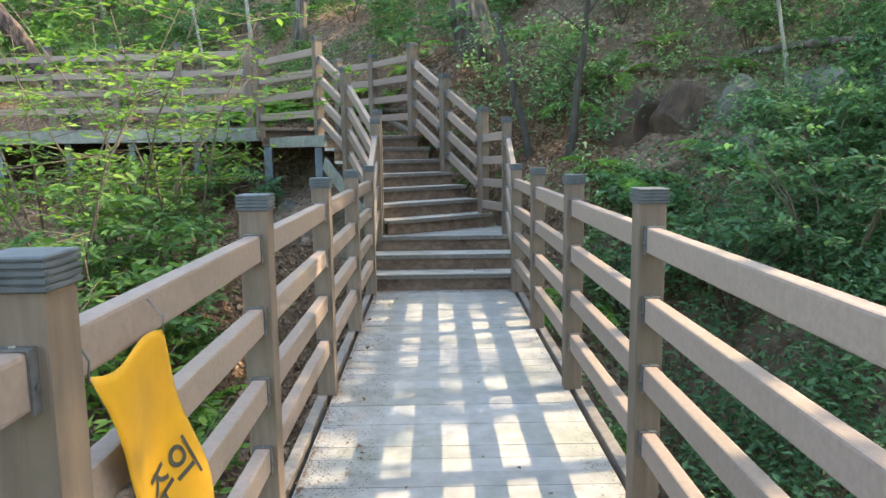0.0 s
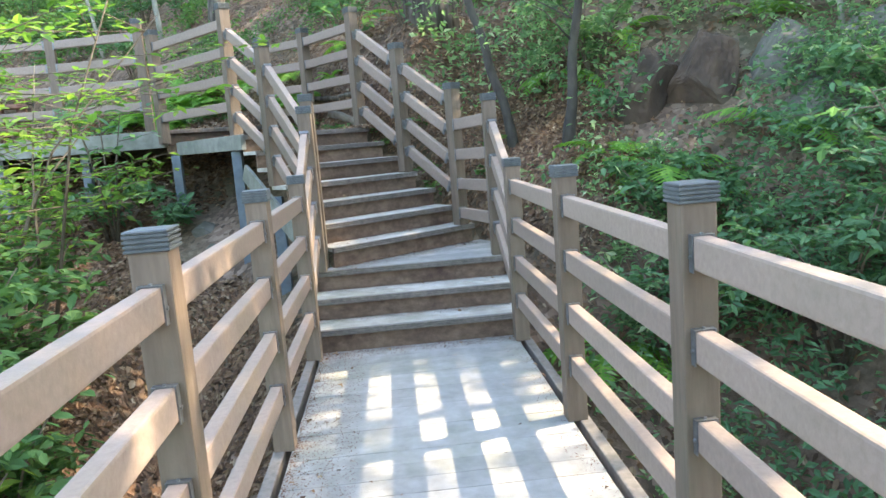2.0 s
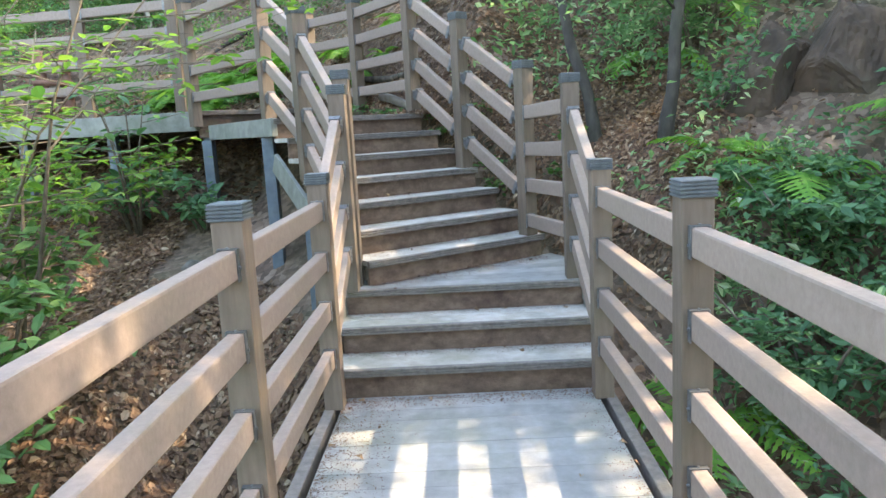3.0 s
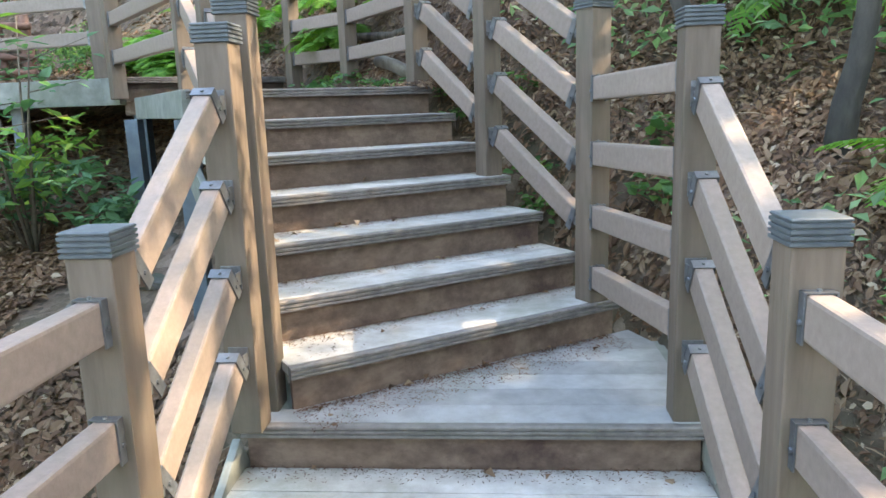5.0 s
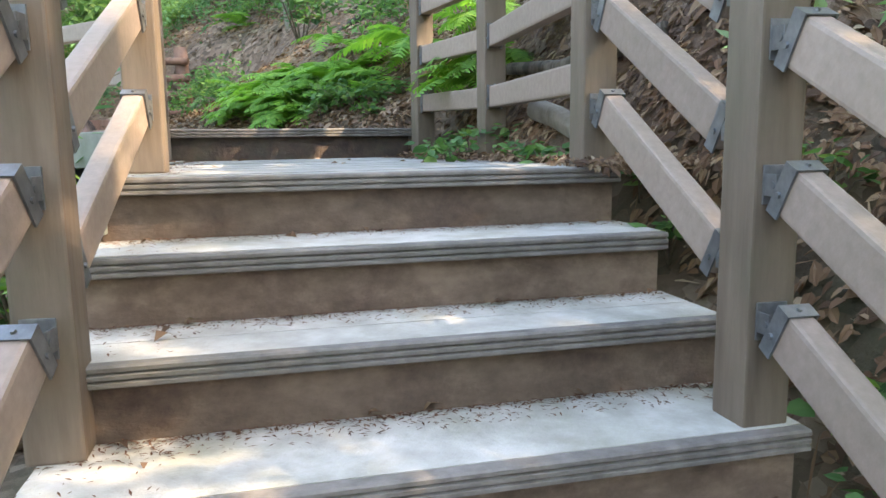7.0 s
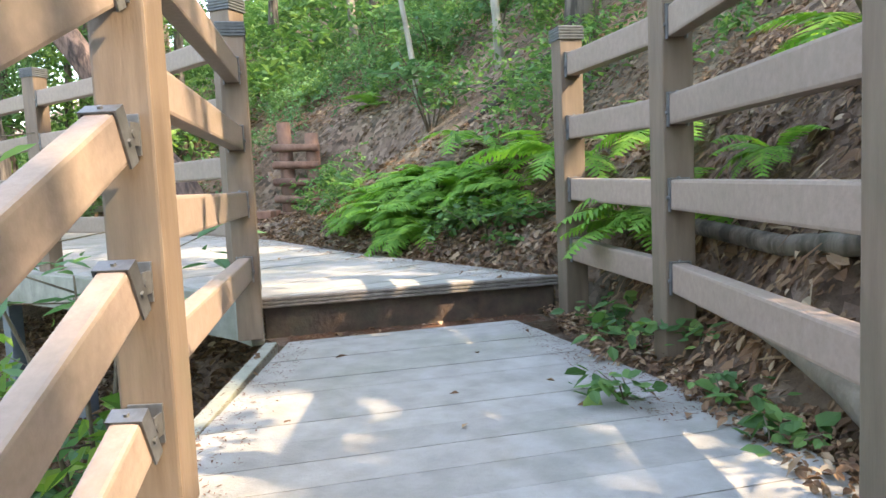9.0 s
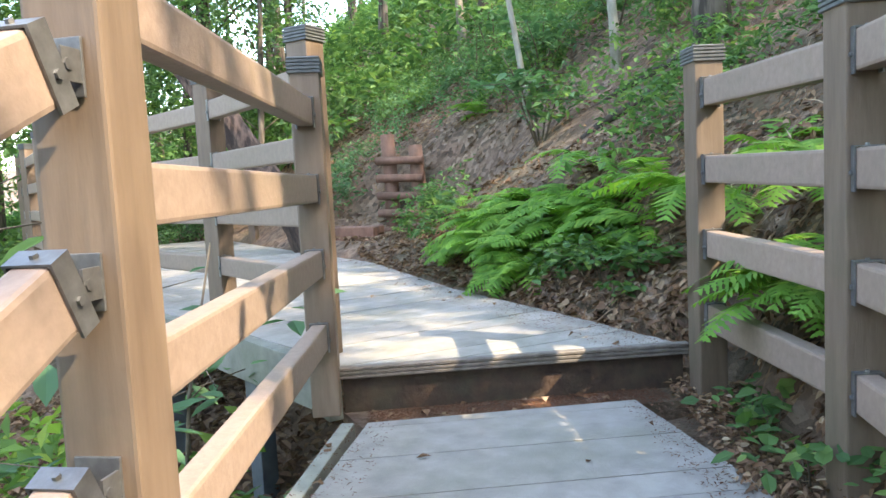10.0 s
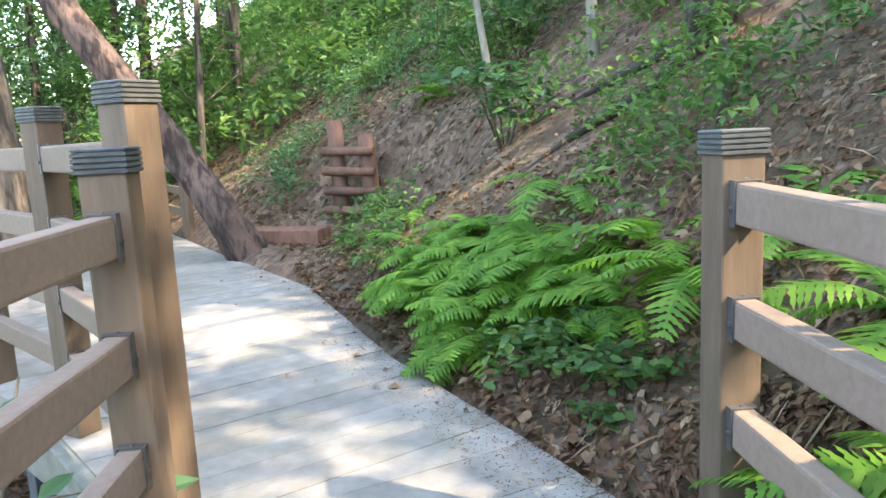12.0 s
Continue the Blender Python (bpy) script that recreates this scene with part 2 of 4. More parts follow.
def clip_poly(poly, n, c, keep_less):
    out = []
    for i, p in enumerate(poly):
        q = poly[(i + 1) % len(poly)]
        dp, dq = n[0] * p[0] + n[1] * p[1] - c, n[0] * q[0] + n[1] * q[1] - c
        if not keep_less:
            dp, dq = -dp, -dq
        if dp <= 0:
            out.append(p)
        if (dp < 0 < dq) or (dq < 0 < dp):
            t = dp / (dp - dq)
            out.append((p[0] + (q[0] - p[0]) * t, p[1] + (q[1] - p[1]) * t))
    return out


def slab(bm, poly, z_top, thick):
    top = [bm.verts.new((x, y, z_top)) for x, y in poly]
    low = [bm.verts.new((x, y, z_top - thick)) for x, y in poly]
    bm.faces.new(top)
    bm.faces.new(low[::-1])
    n = len(poly)
    for i in range(n):
        bm.faces.new((top[i], low[i], low[(i + 1) % n], top[(i + 1) % n]))
    bmesh.ops.recalc_face_normals(bm, faces=bm.faces)


def boards(parent, poly, heading, z_top, width=0.145, gap=0.0024, thick=0.035, material=None, name="plank"):
    """Boards that lie square to the heading, cut to a convex outline."""
    n = (math.cos(heading), math.sin(heading))
    ds = [n[0] * x + n[1] * y for x, y in poly]
    c = min(ds)
    while c < max(ds) - 0.01:
        cut = clip_poly(clip_poly(poly, n, c + gap / 2, False), n, c + width - gap / 2, True)
        if len(cut) > 2:
            bm = bmesh.new()
            slab(bm, cut, z_top + random.uniform(-0.0015, 0.0015), thick)
            part(name, bm, material or M_DECK, parent)
        c += width


# ---- lie of the land ----
def smooth_step(a, b, x):
    t = np.clip((x - a) / (b - a), 0, 1)
    return t * t * (3 - 2 * t)


def land(x, y):
    x, y = np.asarray(x, dtype=float), np.asarray(y, dtype=float)
    west = smooth_step(-1.2, -2.6, x)
    back = np.where(x > -1.70, 12.18 - 0.593 * (x + 1.70), 12.18 - 0.50 * (x + 1.70))
    back = np.where(x < -5.3, 13.98 + 0.33 * (-5.3 - x), back)
    back = np.where(x > 6.0, 7.64 - 0.15 * (x - 6), back)
    front = 11.45 + 0.12 * (-x - 2.7)
    d = y - back
    up = 1.78 + 0.62 * np.maximum(d, 0) - 0.012 * np.maximum(d - 6, 0) ** 1.5
    down_east = 1.78 + 0.60 * d
    under = 0.85 + (1.70 - 0.85) * np.clip((y - front) / np.maximum(back - front, 0.3), 0, 1)
    down_west = np.where(y > front, under, 0.85 + 0.33 * (y - front))
    z = np.where(d > 0, up, down_east * (1 - west) + down_west * west)
    bump = 0.42 * np.exp(-(((x - 0.2) / 1.0) ** 2 + ((y - 11.0) / 0.9) ** 2))
    z = z + bump
    east_bank = 0.9 * smooth_step(0.4, 3.5, x) * smooth_step(9.5, 12.5, y)
    z = z + east_bank
    shelf = np.exp(-(((x + 6.3) / 1.5) ** 2 + ((y - 15.2) / 0.85) ** 2) ** 2)
    z = z + shelf * (1.92 - z)
    q = (x + 0.30) * 0.83 + (y - 10.40) * 0.56
    s = -(x + 0.30) * 0.56 + (y - 10.40) * 0.83
    z = z + 0.5 * smooth_step(0.12, 0.65, q) * smooth_step(2.4, 1.2, q) * smooth_step(-0.4, 0.3, s) * smooth_step(2.9, 2.0, s)
    carve = -1.0 * np.exp(-((x - 2.2) / 1.0) ** 2) * smooth_step(8.8, 6.0, y)
    z = z + carve
    floor = -2.3 + 0.12 * np.sin(x * 0.9) + 0.10 * np.maximum(-x - 2, 0)
    k = 0.5
    z = np.log(np.exp(z / k) + np.exp(floor / k)) * k
    south = -2.2 + 0.75 * np.maximum(1.2 - y, 0)
    south = np.minimum(south, 0.0 + 0.12 * np.maximum(-2 - y, 0))
    z = np.maximum(z, south)
    rough = 0.06 * np.sin(2.3 * x + 1.1 * y) * np.sin(1.7 * y - 0.6 * x) + 0.03 * np.sin(5.1 * x + 2) * np.sin(4.7 * y)
    far = 0.5 * np.sin(0.4 * x + 1) * np.sin(0.35 * y) * smooth_step(2.5, 9, d)
    z = z + rough * smooth_step(-0.1, 0.5, np.abs(d) - 0.3) + far
    # the soil stays under the stairs and both landings
    p = (x - 0.71) * 0.824 + (y - 9.07) * 0.566
    q = -(x - 0.71) * 0.566 + (y - 9.07) * 0.824
    under_steps = 0.40 + np.clip(q / 0.275, 0, 7) * 0.165 * 0.97
    aside = np.maximum(p - 0.06, 0) + np.maximum(-1.75 - p, 0) + np.maximum(q - 2.3, 0) + np.maximum(-1.1 - q, 0)
    z = np.minimum(z, under_steps + 1.6 * aside)
    e = (x + 0.30) * 0.83 + (y - 10.40) * 0.56
    along_edge = -(x + 0.30) * 0.56 + (y - 10.40) * 0.83
    return np.minimum(z, 1.57 + 3.0 * np.maximum(e - 0.05, 0) + 2.0 * np.maximum(along_edge - 2.3, 0) + 2.0 * np.maximum(-along_edge, 0))


def axis(lo, hi, near_lo, near_hi, step):
    inner = np.arange(near_lo, near_hi + 1e-6, step)
    a = near_lo - np.geomspace(step, near_lo - lo, 26)[::-1]
    b = near_hi + np.geomspace(step, hi - near_hi, 26)
    return np.concatenate([a, inner, b])


gx, gy = axis(-90, 70, -12, 8, 0.16), axis(-60, 110, -2, 20, 0.16)
GX, GY = np.meshgrid(gx, gy)
GZ = land(GX, GY)
gv = np.stack([GX.ravel(), GY.ravel(), GZ.ravel()], 1)
nx, ny = len(gx), len(gy)
ii = (np.arange(ny - 1)[:, None] * nx + np.arange(nx - 1)[None, :]).ravel()
ground = array_part("ground", gv, np.stack([ii, ii + 1, ii + nx + 1, ii + nx], 1), M_SOIL, smooth=True)
tagged(ground, "brown forest soil with dry leaf litter on a steep ravine slope", "ground", kind="structure")


# ---- bridge deck ----
R = 0.165
XL, XR = -0.70, 0.84
deck = thing("bridge_deck", "weathered grey plank footbridge deck between railings", "deck", kind="structure")
boards(deck, [(XL + 0.06, -3.0), (XR - 0.06, -3.0), (XR - 0.06, 7.5), (XL + 0.06, 7.5)], math.pi / 2, 0.0)
for x in (XL - 0.005, XR + 0.005):
    bm = bmesh.new()
    add_box(bm, 0.06, 10.5, 0.16, pose(x, 2.25, -0.075), 0.008)
    part("edge_beam", bm, M_NOSE, deck, "weathered timber edge beam")
for x in (-0.45, 0.07, 0.6):
    bm = bmesh.new()
    add_box(bm, 0.12, 10.5, 0.22, pose(x, 2.25, -0.16), 0.006)
    part("girder", bm, M_PILE, deck, "blue-grey steel girder")


# ---- stairs ----
A = radians(34.5)
GO = 0.275
DIR = Vector((-math.sin(A), math.cos(A)))
SIDE = Vector((math.cos(A), math.sin(A)))


def step_right(k):
    return Vector((0.71, 9.07)) + DIR * (GO * (k - 4))


W2 = 1.46


def nosing_part(stairs, a, b, z):
    """A grooved strip along the tread's front edge."""
    m = along((a[0], a[1], z), (b[0], b[1], z))
    length = (Vector(b) - Vector(a)).length
    bm = bmesh.new()
    outline = [(0.028, 0.0), (0.001, 0.0)]
    for i in range(3):
        z0 = -0.001 - i * 0.0155
        outline += [(-0.003, z0 - 0.003), (-0.003, z0 - 0.011), (0.004, z0 - 0.0125), (0.004, z0 - 0.0145)]
    outline += [(0.004, -0.046), (0.028, -0.046)]
    extrude(bm, outline, length, m)
    part("nosing", bm, M_NOSE, stairs, "grooved grey-brown nosing strip")


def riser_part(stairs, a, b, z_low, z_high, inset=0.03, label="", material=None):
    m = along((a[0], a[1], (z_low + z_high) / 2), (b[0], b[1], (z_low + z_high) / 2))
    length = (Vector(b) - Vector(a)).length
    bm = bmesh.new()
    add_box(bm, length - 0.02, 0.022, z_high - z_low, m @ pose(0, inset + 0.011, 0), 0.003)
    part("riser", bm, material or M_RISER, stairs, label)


lower = thing("lower_stairs", "three wide wooden steps with grooved nosings and dark stained risers", "stairs", kind="structure")
YS = [7.5, 7.80, 8.11]
for k in (1, 2, 3):
    y = YS[k - 1]
    a, b = (XL, y), (XR, y)
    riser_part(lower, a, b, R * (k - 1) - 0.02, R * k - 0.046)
    nosing_part(lower, a, b, R * k)
    if k < 3:
        boards(lower, [(XL, y + 0.028), (XR, y + 0.028), (XR, YS[k] + 0.03), (XL, YS[k] + 0.03)], math.pi / 2, R * k, 0.152, name="tread", material=M_TREAD)
wedge_right = step_right(4)
wedge_left = wedge_right - SIDE * (W2 + 0.06)
wedge = [(XL, 8.138), (XR, 8.138), (XR, 8.95), (wedge_right.x + 0.05, wedge_right.y + 0.06), (wedge_left.x, wedge_left.y + 0.03), (XL, 8.26)]
boards(lower, wedge, math.pi / 2, R * 3, 0.145, name="landing_plank")
bm = bmesh.new()
add_box(bm, 0.05, 1.0, 0.13, pose(XR + 0.02, 8.5, R * 3 - 0.075), 0.006)
part("edge_beam", bm, M_BEAM, lower)
for x in (XL - 0.015, XR + 0.018):
    bm = bmesh.new()
    add_box(bm, 0.72, 0.03, 0.2, along((x, 7.53, 0.02), (x, 8.15, 0.36)), 0.006)
    part("stringer", bm, M_BEAM, lower)

upper = thing("upper_stairs", "weathered wooden stair flight with grooved nosings and mud-stained risers", "stairs", kind="structure")
for k in range(4, 11):
    r = step_right(k)
    l = r - SIDE * (W2 + (0.06 if k < 6 else 0.0))
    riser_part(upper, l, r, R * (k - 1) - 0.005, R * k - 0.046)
    nosing_part(upper, l, r, R * k)
    if k < 10:
        d0, d1 = DIR * 0.028, DIR * (GO + 0.03)
        boards(upper, [tuple(l + d0), tuple(r + d0), tuple(r + d1), tuple(l + d1)], A + math.pi / 2, R * k, 0.139, name="tread", material=M_TREAD)
for s, off in ((0.0, 0.02), (-W2, -0.02)):
    a, b = step_right(4) + SIDE * (s + off), step_right(10) + SIDE * (s + off)
    bm = bmesh.new()
    add_box(bm, (Vector((*b, 1.4)) - Vector((*a, 0.4))).length, 0.035, 0.17, along((*a, 0.29), (*b, 1.29)), 0.006)
    part("stringer", bm, M_BEAM, upper, "weathered timber stringer")

# ---- top landing ----
N11L, N11R = Vector((-2.61, 11.235)), Vector((-1.70, 12.17))
T_DIR = (N11R - N11L).normalized()
T_AHEAD = Vector((-T_DIR.y, T_DIR.x))
r10, l10 = step_right(10), step_right(10) - SIDE * W2
landing = thing("top_landing", "weathered grey plank landing with dirt and fallen leaves at its edges", "deck", kind="structure")
front_edge = N11L - T_AHEAD * 0.16
back_edge = N11R - T_AHEAD * 0.14 - T_DIR * 0.22
d0 = DIR * 0.028
boards(landing, [tuple(l10 + d0), tuple(r10 + d0), (-0.62, 10.95), tuple(back_edge), tuple(front_edge + T_DIR * 0.10)], math.atan2(T_AHEAD.y, T_AHEAD.x), R * 10, 0.145)
bm = bmesh.new()
e0, e1 = l10 - SIDE * 0.0, front_edge + T_DIR * 0.03
add_box(bm, (e1 - e0).length, 0.05, 0.15, along((*e0, R * 10 - 0.07), (*e1, R * 10 - 0.07)), 0.006)
part("edge_beam", bm, M_BEAM, landing, "pale timber edge beam")
bm = bmesh.new()
slab(bm, [tuple(front_edge + T_DIR * 0.08), tuple(back_edge + T_DIR * 0.2), tuple(N11R + T_AHEAD * 0.05 + T_DIR * 0.1), tuple(N11L + T_AHEAD * 0.05)], R * 10 - 0.018, 0.10)
part("packed_soil", bm, M_SOIL, landing, "reddish brown soil packed along the step")
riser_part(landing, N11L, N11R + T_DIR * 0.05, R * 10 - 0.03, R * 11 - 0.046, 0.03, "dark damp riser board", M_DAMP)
nosing_part(landing, N11L, N11R + T_DIR * 0.05, R * 11)

# ---- boardwalk ----
ZB = R * 11
walkway = thing("boardwalk", "pale weathered plank boardwalk along the hillside on steel posts", "boardwalk", kind="structure")
F_PTS = [(-2.60, 11.25), (-2.80, 11.32), (-3.95, 11.53), (-5.0, 11.62), (-6.06, 11.74), (-7.3, 11.96), (-8.6, 12.3), (-9.9, 12.7), (-11.2, 13.2)]
B_PTS = [(-1.68, 12.19), (-2.5, 12.55), (-3.5, 12.98), (-4.4, 13.48), (-5.3, 13.98), (-6.4, 14.33), (-7.6, 14.72), (-9.0, 15.2), (-10.5, 15.7)]
d1 = T_AHEAD * 0.028
F_PTS[0], B_PTS[0] = tuple(N11L + d1), tuple(N11R + d1)
for i in range(len(F_PTS) - 1):
    quad = [F_PTS[i], B_PTS[i], B_PTS[i + 1], F_PTS[i + 1]]
    mid0 = Vector(F_PTS[i]) + Vector(B_PTS[i])
    mid1 = Vector(F_PTS[i + 1]) + Vector(B_PTS[i + 1])
    h = (mid1 - mid0).normalized()
    boards(walkway, quad, math.atan2(h.y, h.x), ZB, 0.145)
    a, b = F_PTS[i], F_PTS[i + 1]
    bm = bmesh.new()
    add_box(bm, (Vector(b) - Vector(a)).length, 0.06, 0.2, along((a[0], a[1] - 0.03, ZB - 0.105), (b[0], b[1] - 0.03, ZB - 0.105)), 0.006)
    part("fascia_beam", bm, M_BEAM, walkway, "weathered grey fascia beam")
    if i:
        z0 = float(land(a[0], a[1] + 0.3)) - 0.1
        bm = bmesh.new()
        add_box(bm, 0.1, 0.1, ZB - 0.2 - z0, pose(a[0] + 0.2, a[1] + 0.12, (ZB - 0.2 + z0) / 2), 0.006)
        part("steel_post", bm, M_PILE, walkway, "blue-grey steel support post")
for x, y, zt in ((-1.55, 9.85, 1.5), (-1.1, 9.2, 1.05), (-0.66, 7.6, -0.08), (0.8, 7.6, -0.08), (-0.66, 5.0, -0.08), (0.8, 5.0, -0.08), (-2.5, 11.1, 1.5)):
    z0 = float(land(x, y)) - 0.15
    bm = bmesh.new()
    add_box(bm, 0.1, 0.1, zt - z0, pose(x, y, (zt + z0) / 2), 0.006)
    part("steel_post", bm, M_PILE, walkway if x < -2 else deck, "blue-grey steel support post")


# ---- railings ----
RAIL_Z = (1.105, 0.835, 0.567, 0.30)
PW = 0.104


def cap_mesh():
    """A square cap with four grooves round it."""
    bm = bmesh.new()
    w = PW / 2
    loops = [(0.0, w + 0.001), (0.0, w + 0.005)]
    for i in range(4):
        z = i * 0.0125
        loops += [(z + 0.0015, w + 0.007), (z + 0.0085, w + 0.007), (z + 0.0095, w + 0.0025), (z + 0.012, w + 0.0025)]
    loops += [(0.0505, w + 0.006), (0.054, w + 0.006), (0.057, w + 0.003)]
    rings = [[bm.verts.new((sx * r, sy * r, z)) for sx, sy in ((-1, -1), (1, -1), (1, 1), (-1, 1))] for z, r in loops]
    for a, b in zip(rings, rings[1:]):
        for k in range(4):
            bm.faces.new((a[k], a[(k + 1) % 4], b[(k + 1) % 4], b[k]))
    bm.faces.new(rings[-1])
    bmesh.ops.recalc_face_normals(bm, faces=bm.faces)
    me = bpy.data.meshes.new("post_cap")
    bm.to_mesh(me)
    bm.free()
    me.materials.append(M_CAP)
    return me


def steel_mesh(name, bm):
    me = bpy.data.meshes.new(name)
    bm.to_mesh(me)
    bm.free()
    me.materials.append(M_STEEL)
    return me


def bracket_mesh(length):
    """A thin steel saddle over the rail's end, with a bolt head on each cheek."""
    bm = bmesh.new()
    u = [(-0.033, -0.054), (-0.033, 0.053), (0.033, 0.053), (0.033, -0.054), (0.0285, -0.054), (0.0285, 0.0495), (-0.0285, 0.0495), (-0.0285, -0.054)]
    extrude(bm, u, length, pose(length / 2, 0, 0))
    for s in (-1, 1):
        bmesh.ops.create_cone(bm, cap_ends=True, segments=6, radius1=0.007, radius2=0.006, depth=0.006, matrix=pose(length / 2, s * 0.035, -0.01, 90, 0, 0))
    bmesh.ops.create_cone(bm, cap_ends=True, segments=6, radius1=0.006, radius2=0.005, depth=0.006, matrix=pose(length / 2, 0, 0.055))
    return steel_mesh("bracket", bm)


def hinge_mesh():
    """The upright half of a stair bracket: plate, two ears and a pin."""
    bm = bmesh.new()
    add_box(bm, 0.005, 0.066, 0.075, pose(-0.0385, 0, 0), 0.001)
    for s in (-1, 1):
        add_box(bm, 0.036, 0.005, 0.042, pose(-0.02, s * 0.029, 0), 0.001)
    bmesh.ops.create_cone(bm, cap_ends=True, segments=8, radius1=0.008, radius2=0.008, depth=0.068, matrix=pose(-0.012, 0, 0, 90, 0, 0))
    return steel_mesh("hinge", bm)


CAP, BRACKET, SADDLE, HINGE = cap_mesh(), bracket_mesh(0.024), bracket_mesh(0.034), hinge_mesh()


def shared(name, me, parent, m):
    ob = new(name, me)
    ob.parent = parent
    ob.matrix_basis = m
    return ob


def railing(label, posts, group="wooden railings", rails=RAIL_Z):
    """posts: made by post() or joint()."""
    ob = thing("railing", label, "railing", group)
    for x, y, zb, zt, yaw, sunk, drop in posts:
        if zt is None:  # the post belongs to the railing before
            continue
        bm = bmesh.new()
        add_box(bm, PW, PW, zt - 0.05 - zb + sunk, pose(0, 0, (zb - sunk + zt - 0.05) / 2), 0.006)
        p = part("post", bm, M_POST, ob)
        p.matrix_basis = pose(x, y, 0, 0, 0, yaw)
        shared("post_cap", CAP, p, pose(0, 0, zt - 0.057))
    for i in range(len(posts) - 1):
        p, q = posts[i], posts[i + 1]
        for h in rails:
            a, b = Vector((p[0], p[1], p[2] + h - p[6])), Vector((q[0], q[1], q[2] + h - q[6]))
            way = Vector((b.x - a.x, b.y - a.y, 0))
            full = way.length
            steep = abs(b.z - a.z) > 0.12 * full
            trim = (PW / 2 + (0.041 if steep else 0.001)) / full
            a2, b2 = a.lerp(b, trim), a.lerp(b, 1 - trim)
            m = along(a2, b2)
            length = (b2 - a2).length
            bm = bmesh.new()
            add_box(bm, length, 0.055, 0.096, Matrix(), 0.009)
            r = part("rail", bm, M_RAIL, ob)
            r.matrix_basis = m
            lift = math.degrees(math.atan2(b.z - a.z, full))
            for end, turn in ((-1, 0), (1, 180)):
                shared("bracket", SADDLE if steep else BRACKET, r, pose(end * (length / 2 + 0.0005), 0, 0, 0, 0, turn))
                if steep:
                    shared("hinge", HINGE, r, pose(end * length / 2, 0, 0, 0, lift, 0) @ pose(0, 0, 0, 0, 0, turn))
    return ob


def post(x, y, z, yaw=0.0, tall=1.30, sunk=0.0, drop=0.0):
    """sunk: depth in the soil; drop: how far the rails sit below their usual height."""
    return (x, y, z, z + tall, yaw, sunk, drop)


def joint(x, y, z, yaw=0.0):
    """A post that another railing owns."""
    return (x, y, z, None, yaw, 0.0, 0.0)


YP = [7.375 - 1.5 * i for i in range(7)][::-1]
DECK_R = [post(0.805, 1.2 if 1.0 < y < 2.0 else y, 0.0) for y in YP]
DECK_L = [post(-0.677, y - 0.09 if 1.0 < y < 4.0 else y - 0.04 if 4.0 < y < 5.0 else y, 0.0) for y in YP]
railing("brown composite wood railing with four rails along the footbridge, sunlit edges", DECK_R)
railing("brown composite wood railing with a yellow ribbon tied on", DECK_L)
railing("short sloping brown railing beside the lower steps", [joint(0.805, 7.375, 0.0), post(0.79, 8.20, 3 * R)])
railing("sloping brown railing beside the lower steps with a split sunlit post", [joint(-0.677, 7.375, 0.0), post(-0.655, 8.10, 3 * R, 0, 1.30, 0, -0.03)])
RC, RD, RE = (0.585, 9.06), (0.128, 9.78), (-0.312, 10.44)
YA = 34.5
railing("level brown railing at the corner of the stair landing", [joint(0.79, 8.20, 3 * R), joint(*RC, 3 * R - 0.02, YA)])
railing("brown railing climbing beside the upper stairs above leafy soil", [post(*RC, 4 * R, YA), post(*RD, 7 * R, YA, 1.28, 0, 0.03), post(*RE, 10 * R, YA, 1.27, 0, 0.07)])
railing("brown railing beside the top landing with ferns growing through it", [joint(*RE, 10 * R - 0.03, YA), post(-0.945, 11.47, 10 * R - 0.02, 40, 1.27, 0.2), post(-1.56, 12.13, 10 * R, 45, 1.27, 0.2)])
L7, L10 = (-1.09, 9.17), (-1.55, 9.94)
railing("brown railing climbing on the open side of the upper stairs", [post(-0.65, 8.27, 3 * R, 0, 1.40), post(*L7, 7 * R, YA), joint(*L10, 10 * R - 0.065, YA)])
LH, LI = (-2.635, 11.19), (-2.835, 11.36)
railing("sunlit brown railing on the open side of the top landing", [post(*L10, 10 * R, YA), post(*LH, 10 * R, 45)])
railing("grey-brown railing along the front of the boardwalk", [post(x, y, ZB, 10) for x, y in (LI, (-3.95, 11.61), (-5.0, 11.70), (-6.06, 11.82), (-7.3, 12.04), (-8.6, 12.38), (-9.9, 12.78), (-11.2, 13.28))])


# ---- plants ----
rng = np.random.default_rng(7)


